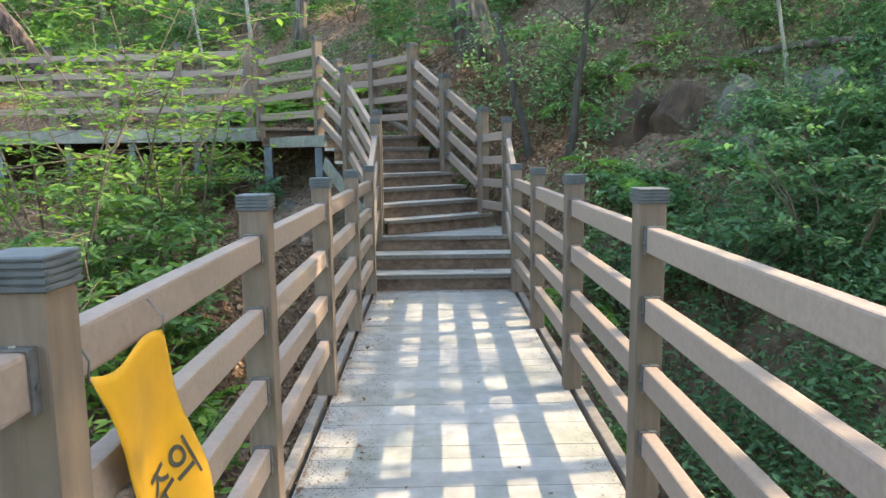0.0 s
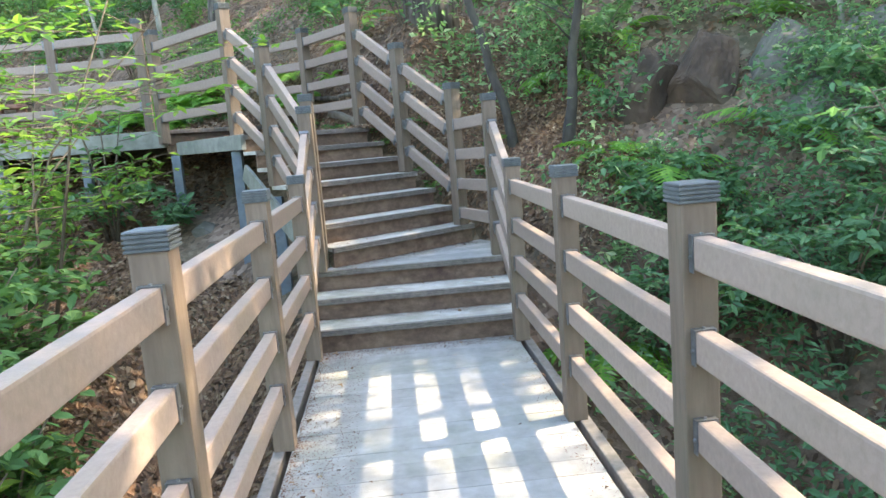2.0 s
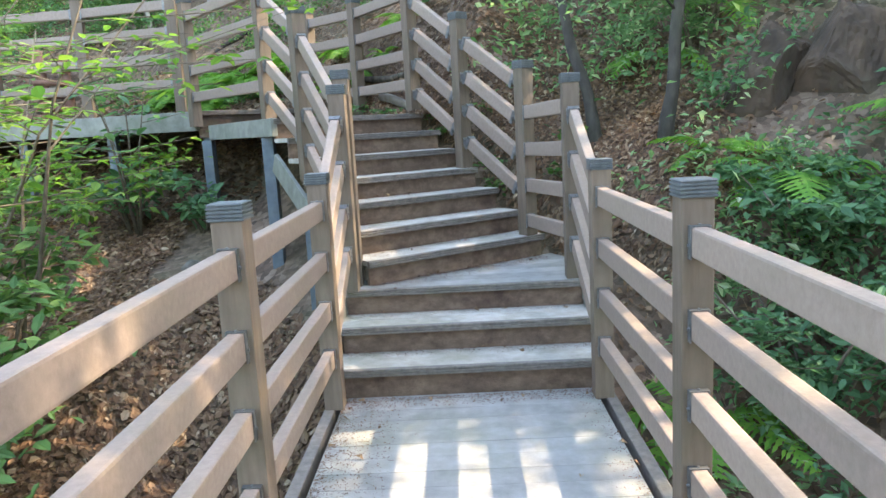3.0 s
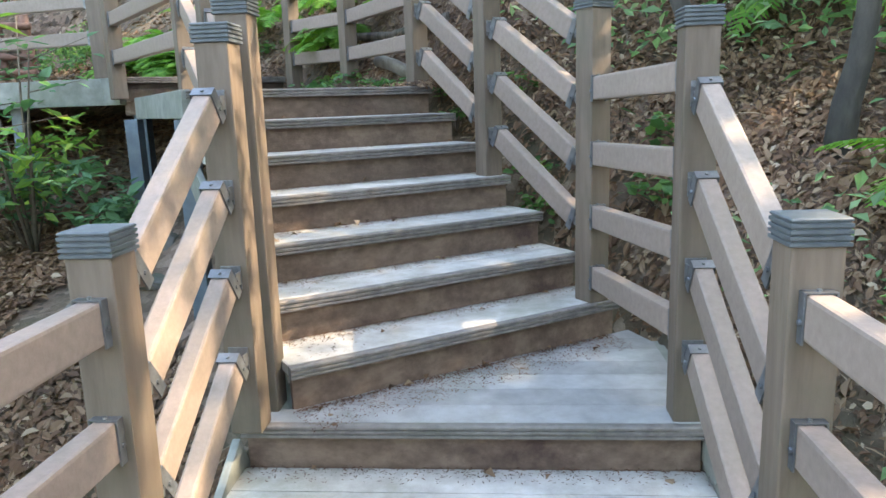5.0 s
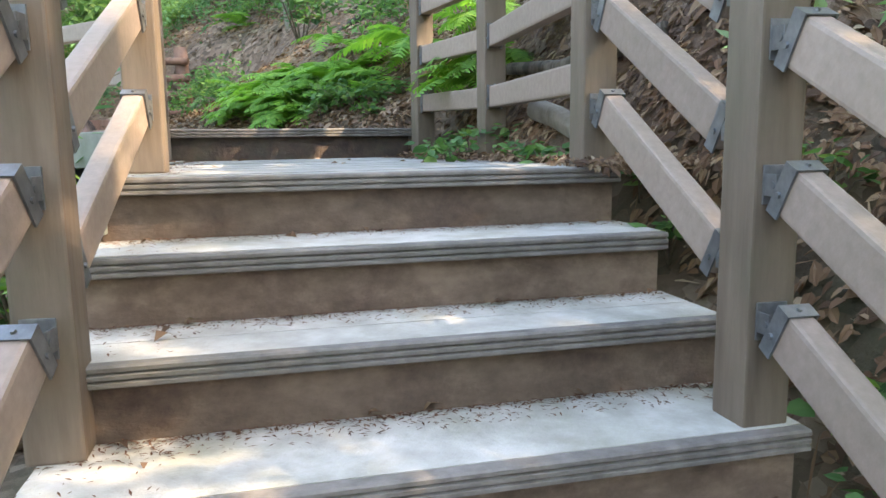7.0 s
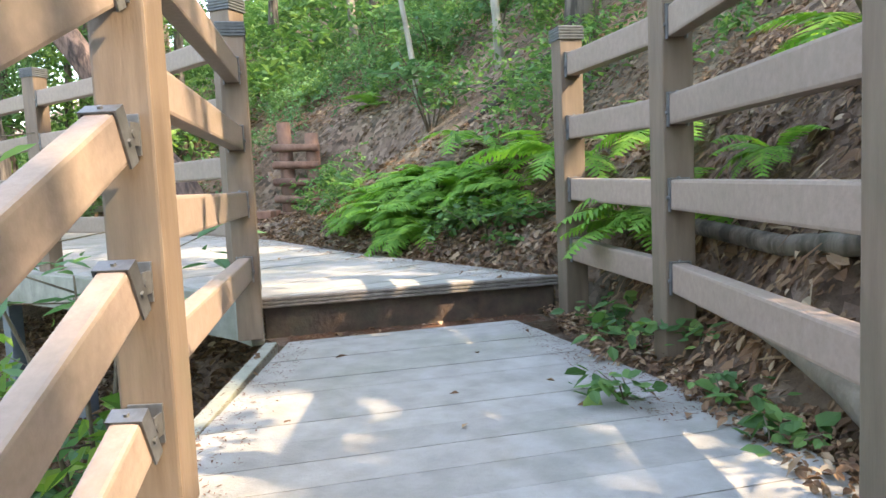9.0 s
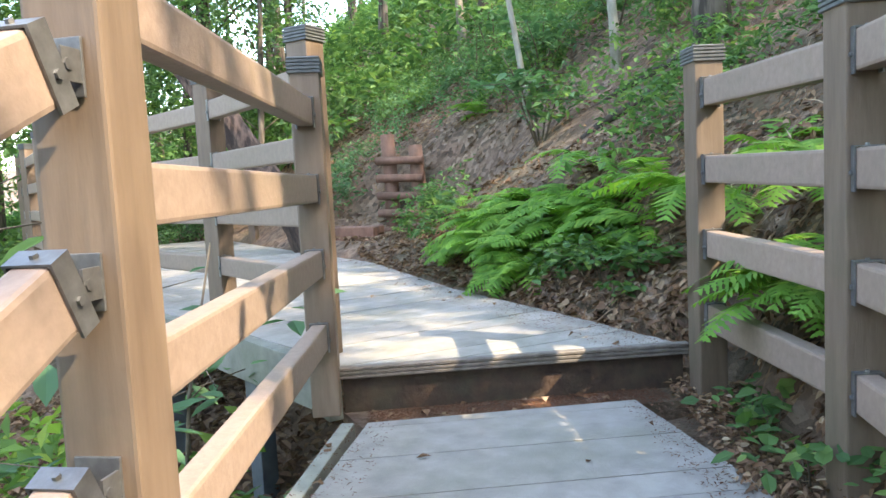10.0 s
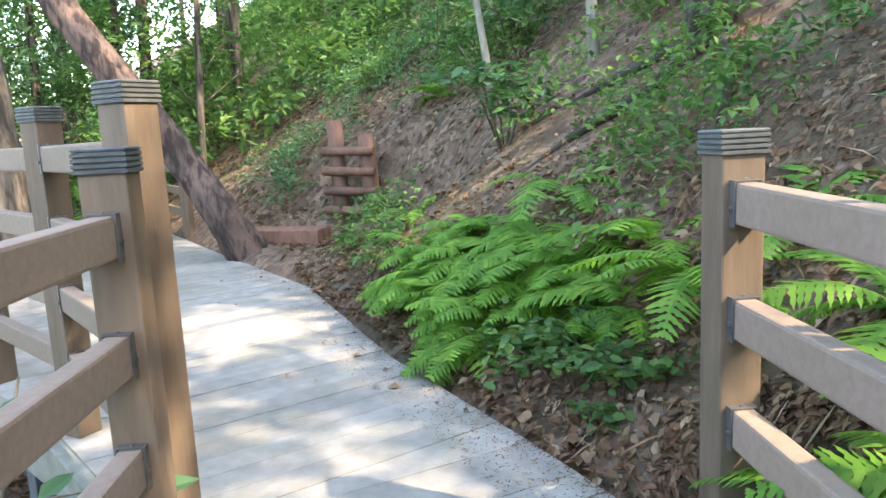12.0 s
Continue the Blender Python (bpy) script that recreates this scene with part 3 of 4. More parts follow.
def leaf_set(points, size, flat=0.5, fine=False, width=0.45, aim=None, curl=0.18, vary=0.35, lie=False):
    """Pointed leaves folded along the midrib, at the points. Returns verts and quads."""
    points = np.asarray(points, dtype=float)
    n = len(points)
    yaw = rng.uniform(0, 2 * math.pi, n) if aim is None else aim + rng.normal(0, 0.5, n)
    pitch = rng.normal(-0.15, 0.55, n) * (1.4 - flat)
    roll = rng.normal(0, 0.9, n) * (1.2 - flat)
    s = size * np.exp(np.clip(rng.normal(0, vary, n), -0.8, 0.45))
    d = np.stack([np.cos(yaw) * np.cos(pitch), np.sin(yaw) * np.cos(pitch), np.sin(pitch)], 1)
    side = np.stack([-np.sin(yaw), np.cos(yaw), np.zeros(n)], 1)
    up = np.cross(d, side)
    w = side * np.cos(roll)[:, None] + up * np.sin(roll)[:, None]
    nrm = np.cross(d, w)
    s = s[:, None]
    if fine:
        prof = ((0, 0, 0), (0.3, width * 0.5, curl * 0.5), (0.68, width * 0.40, curl * 0.35), (1, 0, -curl * 0.6), (0.68, -width * 0.40, curl * 0.35), (0.3, -width * 0.5, curl * 0.5))
        quads = ((0, 3, 2, 1), (0, 5, 4, 3))
    else:
        prof = ((0, 0, 0), (0.42, width * 0.5, curl), (1, 0, -curl * 0.5), (0.42, -width * 0.5, curl))
        quads = ((0, 1, 2, 3),)
    k = len(prof)
    v = np.empty((n, k, 3))
    for i, (a, b, c) in enumerate(prof):
        v[:, i] = points + s * (d * a + w * b + nrm * c * 0.5)
    if lie:
        off = v - points[:, None]
        x, y = points[:, 0], points[:, 1]
        sx, sy = (land(x + 0.05, y) - land(x - 0.05, y)) / 0.1, (land(x, y + 0.05) - land(x, y - 0.05)) / 0.1
        sx, sy = np.clip(sx, -0.6, 0.6), np.clip(sy, -0.6, 0.6)
        v[:, :, 2] += sx[:, None] * off[:, :, 0] + sy[:, None] * off[:, :, 1]
    base = (np.arange(n) * k)[:, None, None]
    f = (base + np.array(quads)[None]).reshape(-1, 4)
    return v.reshape(-1, 3), f


def joined(sets):
    vs, fs, o = [], [], 0
    for v, f in sets:
        vs.append(v)
        fs.append(f + o)
        o += len(v)
    return np.concatenate(vs), np.concatenate(fs)


def on_land(xy, lift=0.0):
    xy = np.asarray(xy)
    return np.column_stack([xy, land(xy[:, 0], xy[:, 1]) + lift])


def off_path(xy, pad=0.0):
    """True where no deck or stair lies."""
    x, y = xy[:, 0], xy[:, 1]
    deck_zone = (x > -0.8 - pad) & (x < 0.95 + pad) & (y < 8.6 + pad) & (y > -4)
    q = (x - 0.71) * DIR.x + (y - 9.07) * DIR.y
    p = (x - 0.71) * SIDE.x + (y - 9.07) * SIDE.y
    stair = (q > -0.9) & (q < 2.3) & (p < 0.05 + pad) & (p > -1.6 - pad)
    back = np.where(x > -1.70, 12.18 - 0.593 * (x + 1.70), 12.18 - 0.50 * (x + 1.70))
    front = 11.25 + 0.12 * (-x - 2.7)
    board = (x < -1.6 + pad) & (y < back + 0.05 + pad) & (y > front - pad) & (x > -11)
    land_zone = (x > -2.7) & (x < -0.3) & (y > 9.6) & (y < 12.2) & ((x + 0.30) * 0.83 + (y - 10.40) * 0.56 < 0.05 + pad)
    trail = ((x + 6.3) / 1.5) ** 2 + ((y - 15.0) / 0.8) ** 2 < 0.9
    return ~(deck_zone | stair | board | land_zone | (trail if pad > 0 else False))


def scatter(n, x0, x1, y0, y1, pad=0.0):
    xy = np.column_stack([rng.uniform(x0, x1, n), rng.uniform(y0, y1, n)])
    return xy[off_path(xy, pad)]


# fallen leaves on the soil
litter = []
for n, zone, size in ((16000, (-3.2, 1.8, 8.0, 14.5), 0.03), (12000, (-6.5, 0.2, 5.0, 12.0), 0.045), (22000, (-9, 4, 10, 20), 0.036), (4000, (0.9, 4.0, 5, 12), 0.05), (8000, (0.4, 2.0, 8.2, 11.5), 0.034), (9000, (-13, -5, 13, 22), 0.06), (4500, (-0.2, 2.2, 8.6, 11.8), 0.045), (11000, (-4.0, -0.7, 6.5, 11.2), 0.055)):
    xy = scatter(n, *zone)
    litter.append(leaf_set(on_land(xy, 0.036), size, flat=0.84, fine=True, width=0.55, curl=0.4, lie=True))
xy = np.column_stack([rng.uniform(-7.5, -2.0, 9000), rng.uniform(11.0, 13.3, 9000)])
xy = xy[land(xy[:, 0], xy[:, 1]) < 1.5]
litter.append(leaf_set(on_land(xy, 0.036), 0.055, flat=0.85, fine=True, width=0.55, curl=0.5))
for zone, n in (((-3.5, 1.2, 12.2, 15.8), 2500), ((-3.4, -0.8, 5.5, 10.8), 6000)):
    xy = scatter(n, *zone)
    litter.append(leaf_set(on_land(xy, 0.04), 0.045, flat=0.95, fine=True, width=0.6, curl=0.3, lie=True))
xy = scatter(15000, -4.0, 2.2, 7.0, 14.5)
litter.append(leaf_set(on_land(xy, 0.03), 0.11, flat=0.95, width=0.05, curl=0.1, lie=True))
v, f = joined(litter)
tagged(array_part("leaf_litter", v, f, M_LITTER), "dry brown fallen leaves strewn over the forest soil", "leaf litter", kind="stuff")


def clump_points(n, radius, height, stems=5):
    """Leaf places of a low plant: on arching stems."""
    k = rng.integers(0, stems, n)
    yaw = rng.uniform(0, 2 * math.pi, stems)
    reach = radius * rng.uniform(0.5, 1.0, stems)
    t = rng.uniform(0.15, 1.0, n) ** 0.7
    r = reach[k] * t
    z = height * rng.uniform(0.6, 1.0, stems)[k] * np.sin(t * 1.9) ** 1.0
    spread = 0.16 * radius
    return np.column_stack([np.cos(yaw[k]) * r, np.sin(yaw[k]) * r, z]) + rng.normal(0, spread, (n, 3)) * (1, 1, 0.6)


def undergrowth(name, label, spots, scale, leaves, leaf_size, material, tall=0.45, flat=0.55, fine=False):
    spots = np.asarray(spots)
    pts = []
    for x, y, z in spots:
        s = scale * rng.uniform(0.6, 1.45)
        c = clump_points(int(leaves * rng.uniform(0.6, 1.3)), s, tall * s / scale * 1.1, rng.integers(4, 9))
        c[:, 2] += land(x + c[:, 0], y + c[:, 1])
        pts.append(c + (x, y, 0.02))
    v, f = leaf_set(np.concatenate(pts), leaf_size, flat, fine)
    return tagged(array_part(name, v, f, material), label, "undergrowth", kind="stuff")


def patchy(n, zone, scale=0.35, cut=0.0, pad=0.25, seed=0.0):
    xy = scatter(n, *zone, pad)
    keep = [noise.noise(Vector((x * scale + seed, y * scale, seed))) > cut for x, y in xy]
    xy = xy[np.array(keep)]
    x, y = xy[:, 0], xy[:, 1]
    bare = (y > 4.8) & (y < 11.2) & (x < -0.7) & (x > -1.1 - 0.33 * (y - 4.8))
    bare |= (x - 2.85) ** 2 + (y - 8.85) ** 2 < 0.5
    bare |= ((x + 6.2) ** 2 + (y - 15.2) ** 2 < 1.3)
    bare |= (np.abs((x + 4.6) * 0.7 + (y - 15.0) * 0.7) < 0.5) & (y > 13.6) & (y < 16.5)
    xy = xy[~bare]
    return np.column_stack([xy, np.zeros(len(xy))])


undergrowth("hillside_undergrowth", "patchy green low plants over the leaf-strewn hillside", patchy(1500, (-13, 7, 12.4, 23), 0.45, 0.02, 0.45, 3.0), 0.38, 105, 0.062, M_LEAF, 0.4)
undergrowth("far_undergrowth", "dense green undergrowth high on the forest slope", patchy(1500, (-34, 24, 20, 48), 0.15, -0.25, 0.5, 9.0), 1.1, 70, 0.26, M_LEAF, 0.9)
undergrowth("west_undergrowth", "green undergrowth beyond the boardwalk", patchy(700, (-34, -9, 4, 22), 0.2, -0.15, 0.3, 5.0), 0.8, 80, 0.17, M_LEAF, 0.7)
undergrowth("bank_plants", "small green plants scattered over the leafy bank above the ferns", patchy(230, (-5.6, -0.6, 13.3, 16.2), 0.8, 0.0, 0.3, 31.0), 0.26, 75, 0.055, M_LEAF, 0.3)
undergrowth("trail_plants", "green low plants on the slope beside the trail", patchy(330, (-13, -5, 14.6, 22), 0.5, -0.1, 0.3, 21.0), 0.4, 110, 0.06, M_LEAF_DARK, 0.4)
undergrowth("west_foliage", "tall leafy foliage of the woods beyond the boardwalk", patchy(190, (-26, -11.5, 5, 21), 0.3, -0.3, 0.3, 15.0), 1.5, 420, 0.11, M_LEAF_DARK, 4.8, 0.4)
undergrowth("ravine_undergrowth", "dark green shrubs filling the shaded ravine side", patchy(330, (1.9, 8.5, 5.2, 9.6), 0.6, -0.2, 0.25, 1.0), 0.55, 200, 0.07, M_LEAF_DARK, 0.6)
undergrowth("ravine_fresh_growth", "fresh green leafy shoots over the ravine bank", patchy(260, (1.3, 8.5, 5.5, 11.0), 0.7, 0.0, 0.3, 12.0), 0.45, 170, 0.06, M_LEAF_PALE, 0.55)
undergrowth("west_bank_plants", "bright green leafy plants on the bank below the boardwalk", patchy(110, (-6.5, -1.3, 4.0, 10.8), 0.6, 0.04, 0.3, 2.0), 0.5, 110, 0.11, M_LEAF_BRIGHT, 0.65)
undergrowth("west_slope_plants", "green leafy plants on the shaded slope", patchy(110, (-10, -1.2, 1.0, 11.0), 0.5, 0.1, 0.3, 8.0), 0.5, 100, 0.09, M_LEAF, 0.5)
undergrowth("east_hill_plants", "green plants on the slope above the stairs", patchy(260, (0.6, 9, 9.6, 17), 0.5, 0.05, 0.3, 4.0), 0.45, 110, 0.08, M_LEAF_PALE, 0.45)
# added behind the start, unseen: blocks low south sky from posts and risers
undergrowth("south_foliage", "tall unseen foliage added on the near bank to darken south faces", patchy(150, (-12, 12, -13, -4.6), 0.3, -0.4, 0.3, 17.0), 1.5, 380, 0.14, M_LEAF_DARK, 4.6, 0.4)
undergrowth("south_undergrowth", "green undergrowth on the near bank of the ravine", patchy(400, (-12, 10, -9, 1.0), 0.4, -0.1, 0.6, 6.0), 0.7, 70, 0.13, M_LEAF_DARK, 0.6)


# ---- ferns ----
def frond_mesh(length, droop, seed):
    """An arching frond: a midrib with pairs of toothed, tapering leaflets."""
    r = np.random.default_rng(seed)
    vs, fs = [], []

    def at(t):
        return np.array([length * (t - 0.10 * droop * t * t), 0.02 * length * math.sin(3 * t + seed), length * (0.62 * t - (0.55 + 0.35 * droop) * t * t)])

    for i in range(10):
        a, b = at(i / 10), at((i + 1) / 10)
        w = 0.004 * (1 - i / 11)
        o = len(vs)
        vs += [a + (0, w, 0), a - (0, w, 0), b - (0, w, 0), b + (0, w, 0)]
        fs.append((o, o + 1, o + 2, o + 3))
    pairs = 17
    for i in range(pairs):
        t = 0.14 + 0.86 * i / pairs
        p = at(t)
        tan = at(min(t + 0.02, 1.02)) - at(t - 0.02)
        tan /= np.linalg.norm(tan)
        size = length * 0.30 * math.sin(math.pi * min(1, (0.22 + 0.80 * (1 - t)))) ** 0.8 * (0.35 + 0.65 * min(1, (1 - t) * 2.2))
        for s in (-1, 1):
            out = np.array([0.38 * tan[0], s * 1.0, 0.38 * tan[2] - 0.10]) + r.normal(0, 0.05, 3)
            out /= np.linalg.norm(out)
            half = length * 0.036
            teeth = 6
            o = len(vs)
            for j in range(teeth + 1):
                u = j / teeth
                wv = half * (1 - u) ** 0.65 * (1.0 if j % 2 == 0 else 0.55)
                mid = p + out * size * u + np.array([0, 0, -0.16 * size * u * u])
                vs += [mid + tan * wv * 1.25, mid - tan * wv * 0.8]
                if j:
                    fs.append((o + 2 * j - 2, o + 2 * j - 1, o + 2 * j + 1, o + 2 * j))
    me = bpy.data.meshes.new("frond")
    me.from_pydata([tuple(x) for x in vs], [], fs)
    me.materials.append(M_FERN)
    return me


FRONDS = [frond_mesh(1.0, d, k) for k, d in enumerate((0.2, 0.5, 0.8, 1.0, 0.35))]


def fern(x, y, z, size, count, lean=None, spread=1.0, label="fresh green fern with arching fronds on the leafy bank"):
    ob = thing("fern", label, "fern", "ferns on the bank", at=(x, y, z))
    for i in range(count):
        yaw = 360 * i / count + rng.uniform(-18, 18)
        if lean is not None:
            yaw = lean + (yaw % 360 - 180) * 0.55 * spread
        s = size * rng.uniform(0.7, 1.15)
        fr = new("frond", FRONDS[int(rng.integers(0, 5))])
        fr.parent = ob
        fr.matrix_basis = pose(0, 0, 0, rng.uniform(-14, 14), rng.uniform(-22, 14), yaw) @ Matrix.Diagonal((s, s, s, 1))


def bank_point(t, off):
    """A place along the boardwalk's uphill edge, off metres up the bank."""
    a, b = Vector((-1.70, 12.18)), Vector((-5.3, 13.98))
    n = Vector((0.447, 0.894))
    return a + (b - a) * t + n * off


for i in range(44):
    t, off = rng.uniform(0.24, 0.70), rng.uniform(0.22, 0.85)
    if t < 0.34 and off < 0.4:
        continue
    p = bank_point(t, off)
    fern(p.x, p.y, float(land(p.x, p.y)) - 0.02, rng.uniform(0.34, 0.52), int(rng.integers(8, 11)), -120, 1.3)
for x, y, s, lean in ((-1.2, 12.05, 0.44, -170), (-1.05, 12.0, 0.40, -160), (-1.0, 11.9, 0.34, -150), (-0.66, 11.62, 0.24, -130), (-1.2, 12.4, 0.42, -150), (-1.9, 12.95, 0.5, -130)):
    fern(x, y, max(float(land(x, y)), 1.86) + 0.12, s, 9, lean, 1.1, "bright green fern pushing its fronds between the railing posts")
for i in range(46):
    x, y = rng.uniform(-9, 5.5), rng.uniform(10.5, 20)
    if off_path(np.array([[x, y]]), 0.4)[0] and y > 12.19 - 0.593 * (x + 1.67) + 0.5:
        fern(x, y, float(land(x, y)), rng.uniform(0.4, 0.65), 7)
for x, y in ((2.3, 8.5), (2.6, 8.3), (3.4, 8.3), (2.0, 8.9), (2.6, 10.4), (1.9, 10.3), (3.9, 9.8), (3.2, 10.6), (2.3, 11.3), (3.5, 11.4), (2.9, 11.9), (4.4, 10.8), (1.6, 12.3), (2.3, 12.6), (3.3, 12.7), (4.3, 12.2), (-2.2, 6.6), (-3.0, 7.4), (-3.8, 8.0), (1.5, 6.2), (1.4, 7.4), (1.25, 5.2)):
    fern(x, y, float(land(x, y)), rng.uniform(0.5, 0.75), 8)


# ---- trees ----
def open_sky(low):
    """Where the canopy is thin, so that sun reaches the bridge and a few spots beyond."""
    bridge = -0.6 < low.x < 1.4 and 1.6 < low.y < 7.3 and noise.noise(Vector((low.x * 0.8, low.y * 0.9, 0.3))) > -0.12
    rail_spot = -5.2 < low.x < -2.7 and 8.7 < low.y < 10.6 and noise.noise(Vector((low.x * 1.7, low.y * 1.7, 1.3))) > (-0.3 if low.y < 10.1 else 0.1)
    post_spot = -2.9 < low.x < -0.75 and 7.4 < low.y < 8.65
    slope_spot = 0.3 < low.x < 4.0 and (9.0 if low.x < 1.4 else 7.8) < low.y < 11.5 and noise.noise(Vector((low.x * 1.1, low.y * 1.1, 7.3))) > -0.15
    crown_spot = -2.2 < low.x < 0.0 and 8.7 < low.y < 9.5 and noise.noise(Vector((low.x * 2.1, low.y * 2.1, 2.3))) > 0.0
    sapling_spot = -7.5 < low.x < -3.2 and 5.0 < low.y < 8.6 and noise.noise(Vector((low.x * 0.7, low.y * 0.8, 4.3))) > -0.2
    walk_spot = (low.x + 6.6) ** 2 + (low.y - 12.8) ** 2 < 0.8
    return bridge or rail_spot or post_spot or walk_spot or sapling_spot or slope_spot or crown_spot


def tree(name, label, path, r0, r1, bark, crown=0, crown_radius=2.4, leaf=0.2, leaf_mat=None, limbs=5, group="", flare=1.35, hero=False, clumps=14, clump_leaves=90, shade_gap=None, limb_from=0.55):
    """path: places of the trunk from foot to top."""
    foot = Vector(path[0])
    ob = thing(name, label, "tree", group, at=foot)
    pts, radii = [], []
    n = 70 if hero else 14
    for i in range(n + 1):
        u = i / n * (len(path) - 1)
        k = min(int(u), len(path) - 2)
        p = Vector(path[k]).lerp(Vector(path[k + 1]), u - k) - foot
        wob = 0.25 * r0 * math.sin(i / n * 18 + foot.x * 3)
        pts.append(p + Vector((wob, -wob * 0.6, 0)))
        s = i / n
        radii.append((r0 + (r1 - r0) * s) * (flare - (flare - 1) * min(1, s * 9)))
    pts[0].z -= 0.25
    bm = bmesh.new()
    tube(bm, pts, radii, 40 if hero else 12, 0.16, True, 0.22 if hero else 0.0)
    part("trunk", bm, bark, ob)
    ends = []
    for i in range(limbs):
        s = rng.uniform(limb_from, 1.0)
        start = pts[int(s * n)]
        yaw = 2 * math.pi * i / max(limbs, 1) + rng.uniform(-0.5, 0.5)
        reach = crown_radius * rng.uniform(0.6, 1.0)
        end = start + Vector((math.cos(yaw) * reach, math.sin(yaw) * reach, reach * rng.uniform(0.2, 0.8)))
        mid = start.lerp(end, 0.5) + Vector((0, 0, 0.12 * reach))
        bm = bmesh.new()
        tube(bm, [start, mid, end], [r1 * 0.55, r1 * 0.35, r1 * 0.12], 6)
        part("limb", bm, bark, ob)
        ends += [mid, end]
    if crown:
        ends.append(pts[-1])
        places = []
        for i in range(clumps):
            e = ends[int(rng.integers(0, len(ends)))]
            c = np.array(e) + rng.normal(0, 0.33, 3) * crown_radius * (1, 1, 0.6)
            w = Vector(c) + foot
            low = Vector((w.x, w.y)) - Vector((SUN_TO.x, SUN_TO.y)) * ((w.z - 0.2) / SUN_TO.z)
            if shade_gap and shade_gap(low):
                if not (-0.6 < low.x < 1.4 and low.y < 7.0):
                    continue
                # clumps from the bridge gap move west and shade the left rails
                c[0] -= low.x + rng.uniform(1.2, 2.3)
                w = Vector(c) + foot
            if -4.5 < w.x < 4.0 and -2.0 < w.y < 14.0 and w.z < 5.2 and crown_radius > 1.5:
                continue  # nothing hangs low over the walk
            r = crown_radius * rng.uniform(0.18, 0.34)
            q = rng.normal(0, 1, (clump_leaves, 3))
            q /= np.linalg.norm(q, axis=1)[:, None]
            places.append(c + q * (r * rng.uniform(0.3, 1.1, (clump_leaves, 1))) * (1, 1, 0.55))
        if places:
            v, f = leaf_set(np.concatenate(places), leaf, 0.5)
            array_part("crown", v, f, leaf_mat or M_LEAF, ob, "leafy green crown")
    return ob


def up_from(x, y, height, lean=(0, 0)):
    z = float(land(x, y))
    return [(x, y, z), (x + lean[0] * 0.5, y + lean[1] * 0.5, z + height * 0.5), (x + lean[0], y + lean[1], z + height)]


tree("oak_tree", "old tree with thick deeply furrowed grey bark and a small tag", up_from(0.56, 11.4, 9.5, (-0.5, 0.3)), 0.235, 0.15, M_BARK, 1, 3.0, 0.16, clumps=14, hero=True)
tree("pine_tree", "leaning red-barked pine at the edge of the boardwalk", [(-6.85, 14.62, 1.8), (-7.24, 14.3, 2.7), (-8.0, 13.65, 4.2), (-9.6, 12.6, 8.0)], 0.17, 0.13, M_PINE, 1, 2.0, 0.11, clumps=12, limbs=4, flare=1.25, hero=True, limb_from=0.75)
tree("pine_tree", "thick rough-barked tree behind the boardwalk railing", up_from(-8.6, 13.2, 9, (-0.5, -0.3)), 0.23, 0.17, M_BARK, 1, 2.6, 0.13, clumps=14, hero=True, limb_from=0.7)
for x, y, h, lean, r in ((-4.89, 16.05, 6.5, (-1.0, -0.3), 0.032), (-3.9, 16.1, 7, (-0.45, 0), 0.042), (-8.5, 19.5, 8, (-0.8, 0.4), 0.07), (-11.5, 18.0, 9, (0.5, 0), 0.09), (-13.5, 15.5, 9, (0.3, 0.3), 0.08), (-12.5, 12.0, 9, (-0.5, 0.3), 0.1), (-16, 13.5, 10, (0.6, 0), 0.1), (4.35, 9.1, 5.5, (-0.9, 0.1), 0.024), (-2.75, 15.5, 8, (0.3, 0.3), 0.13), (-2.7, 17.4, 8, (0.1, 0), 0.1)):
    tree("slender_tree", "slender pale-barked young tree on the slope" if r < 0.08 else "rough-barked tree with leafy limbs on the slope", up_from(x, y, h, lean), r, r * 0.55, M_BIRCH if r < 0.055 else M_STEM if r < 0.08 else M_BARK, 1, 1.7, 0.15, limbs=4, group="slender trees", clumps=9, clump_leaves=80, shade_gap=open_sky)
tree("slender_tree", "dark slender tree beside the stairs with small leaves", up_from(1.68, 9.25, 2.7, (0.28, -0.15)), 0.055, 0.02, M_DARK_BARK, 1, 1.05, 0.065, M_LEAF_PALE, limbs=16, group="slender trees", clumps=100, clump_leaves=60, limb_from=0.35, shade_gap=lambda low: -2.1 < low.x < -0.6 and 7.8 < low.y < 8.55)
tree("slender_tree", "thin bent dark stem beside the stairs", up_from(1.25, 9.6, 1.9, (-0.45, 0.3)), 0.05, 0.035, M_DARK_BARK, 0, limbs=0, group="slender trees")
# trees added, mostly unseen, so their crowns shade rails, stairs, boardwalk and ravine
for x, y, h in ((1.9, 13.4, 6), (2.3, 15.2, 6.5), (0.8, 14.9, 5), (-0.6, 16.2, 6.5), (5.8, 9.9, 6.5), (6.5, 8.5, 6.5), (7.6, 9.4, 7), (6.8, 11.0, 6.5), (7.2, 7.4, 6.5), (5.6, 12.7, 7.5), (6.9, 5.2, 10.5), (6.7, 3.0, 10.5), (7.1, 0.8, 10.5), (4.7, 4.0, 10.5), (4.3, 1.0, 10.5)):
    tree("forest_tree", "leafy forest tree added to shade the walk and slope", up_from(x, y, h, (-0.3, 0.2)), 0.1, 0.05, M_BARK, 1, 2.1, 0.17, limbs=8, group="forest trees", clumps=36 if x > 5 else 26, clump_leaves=85, limb_from=0.6 if h > 10 else 0.3, shade_gap=open_sky)
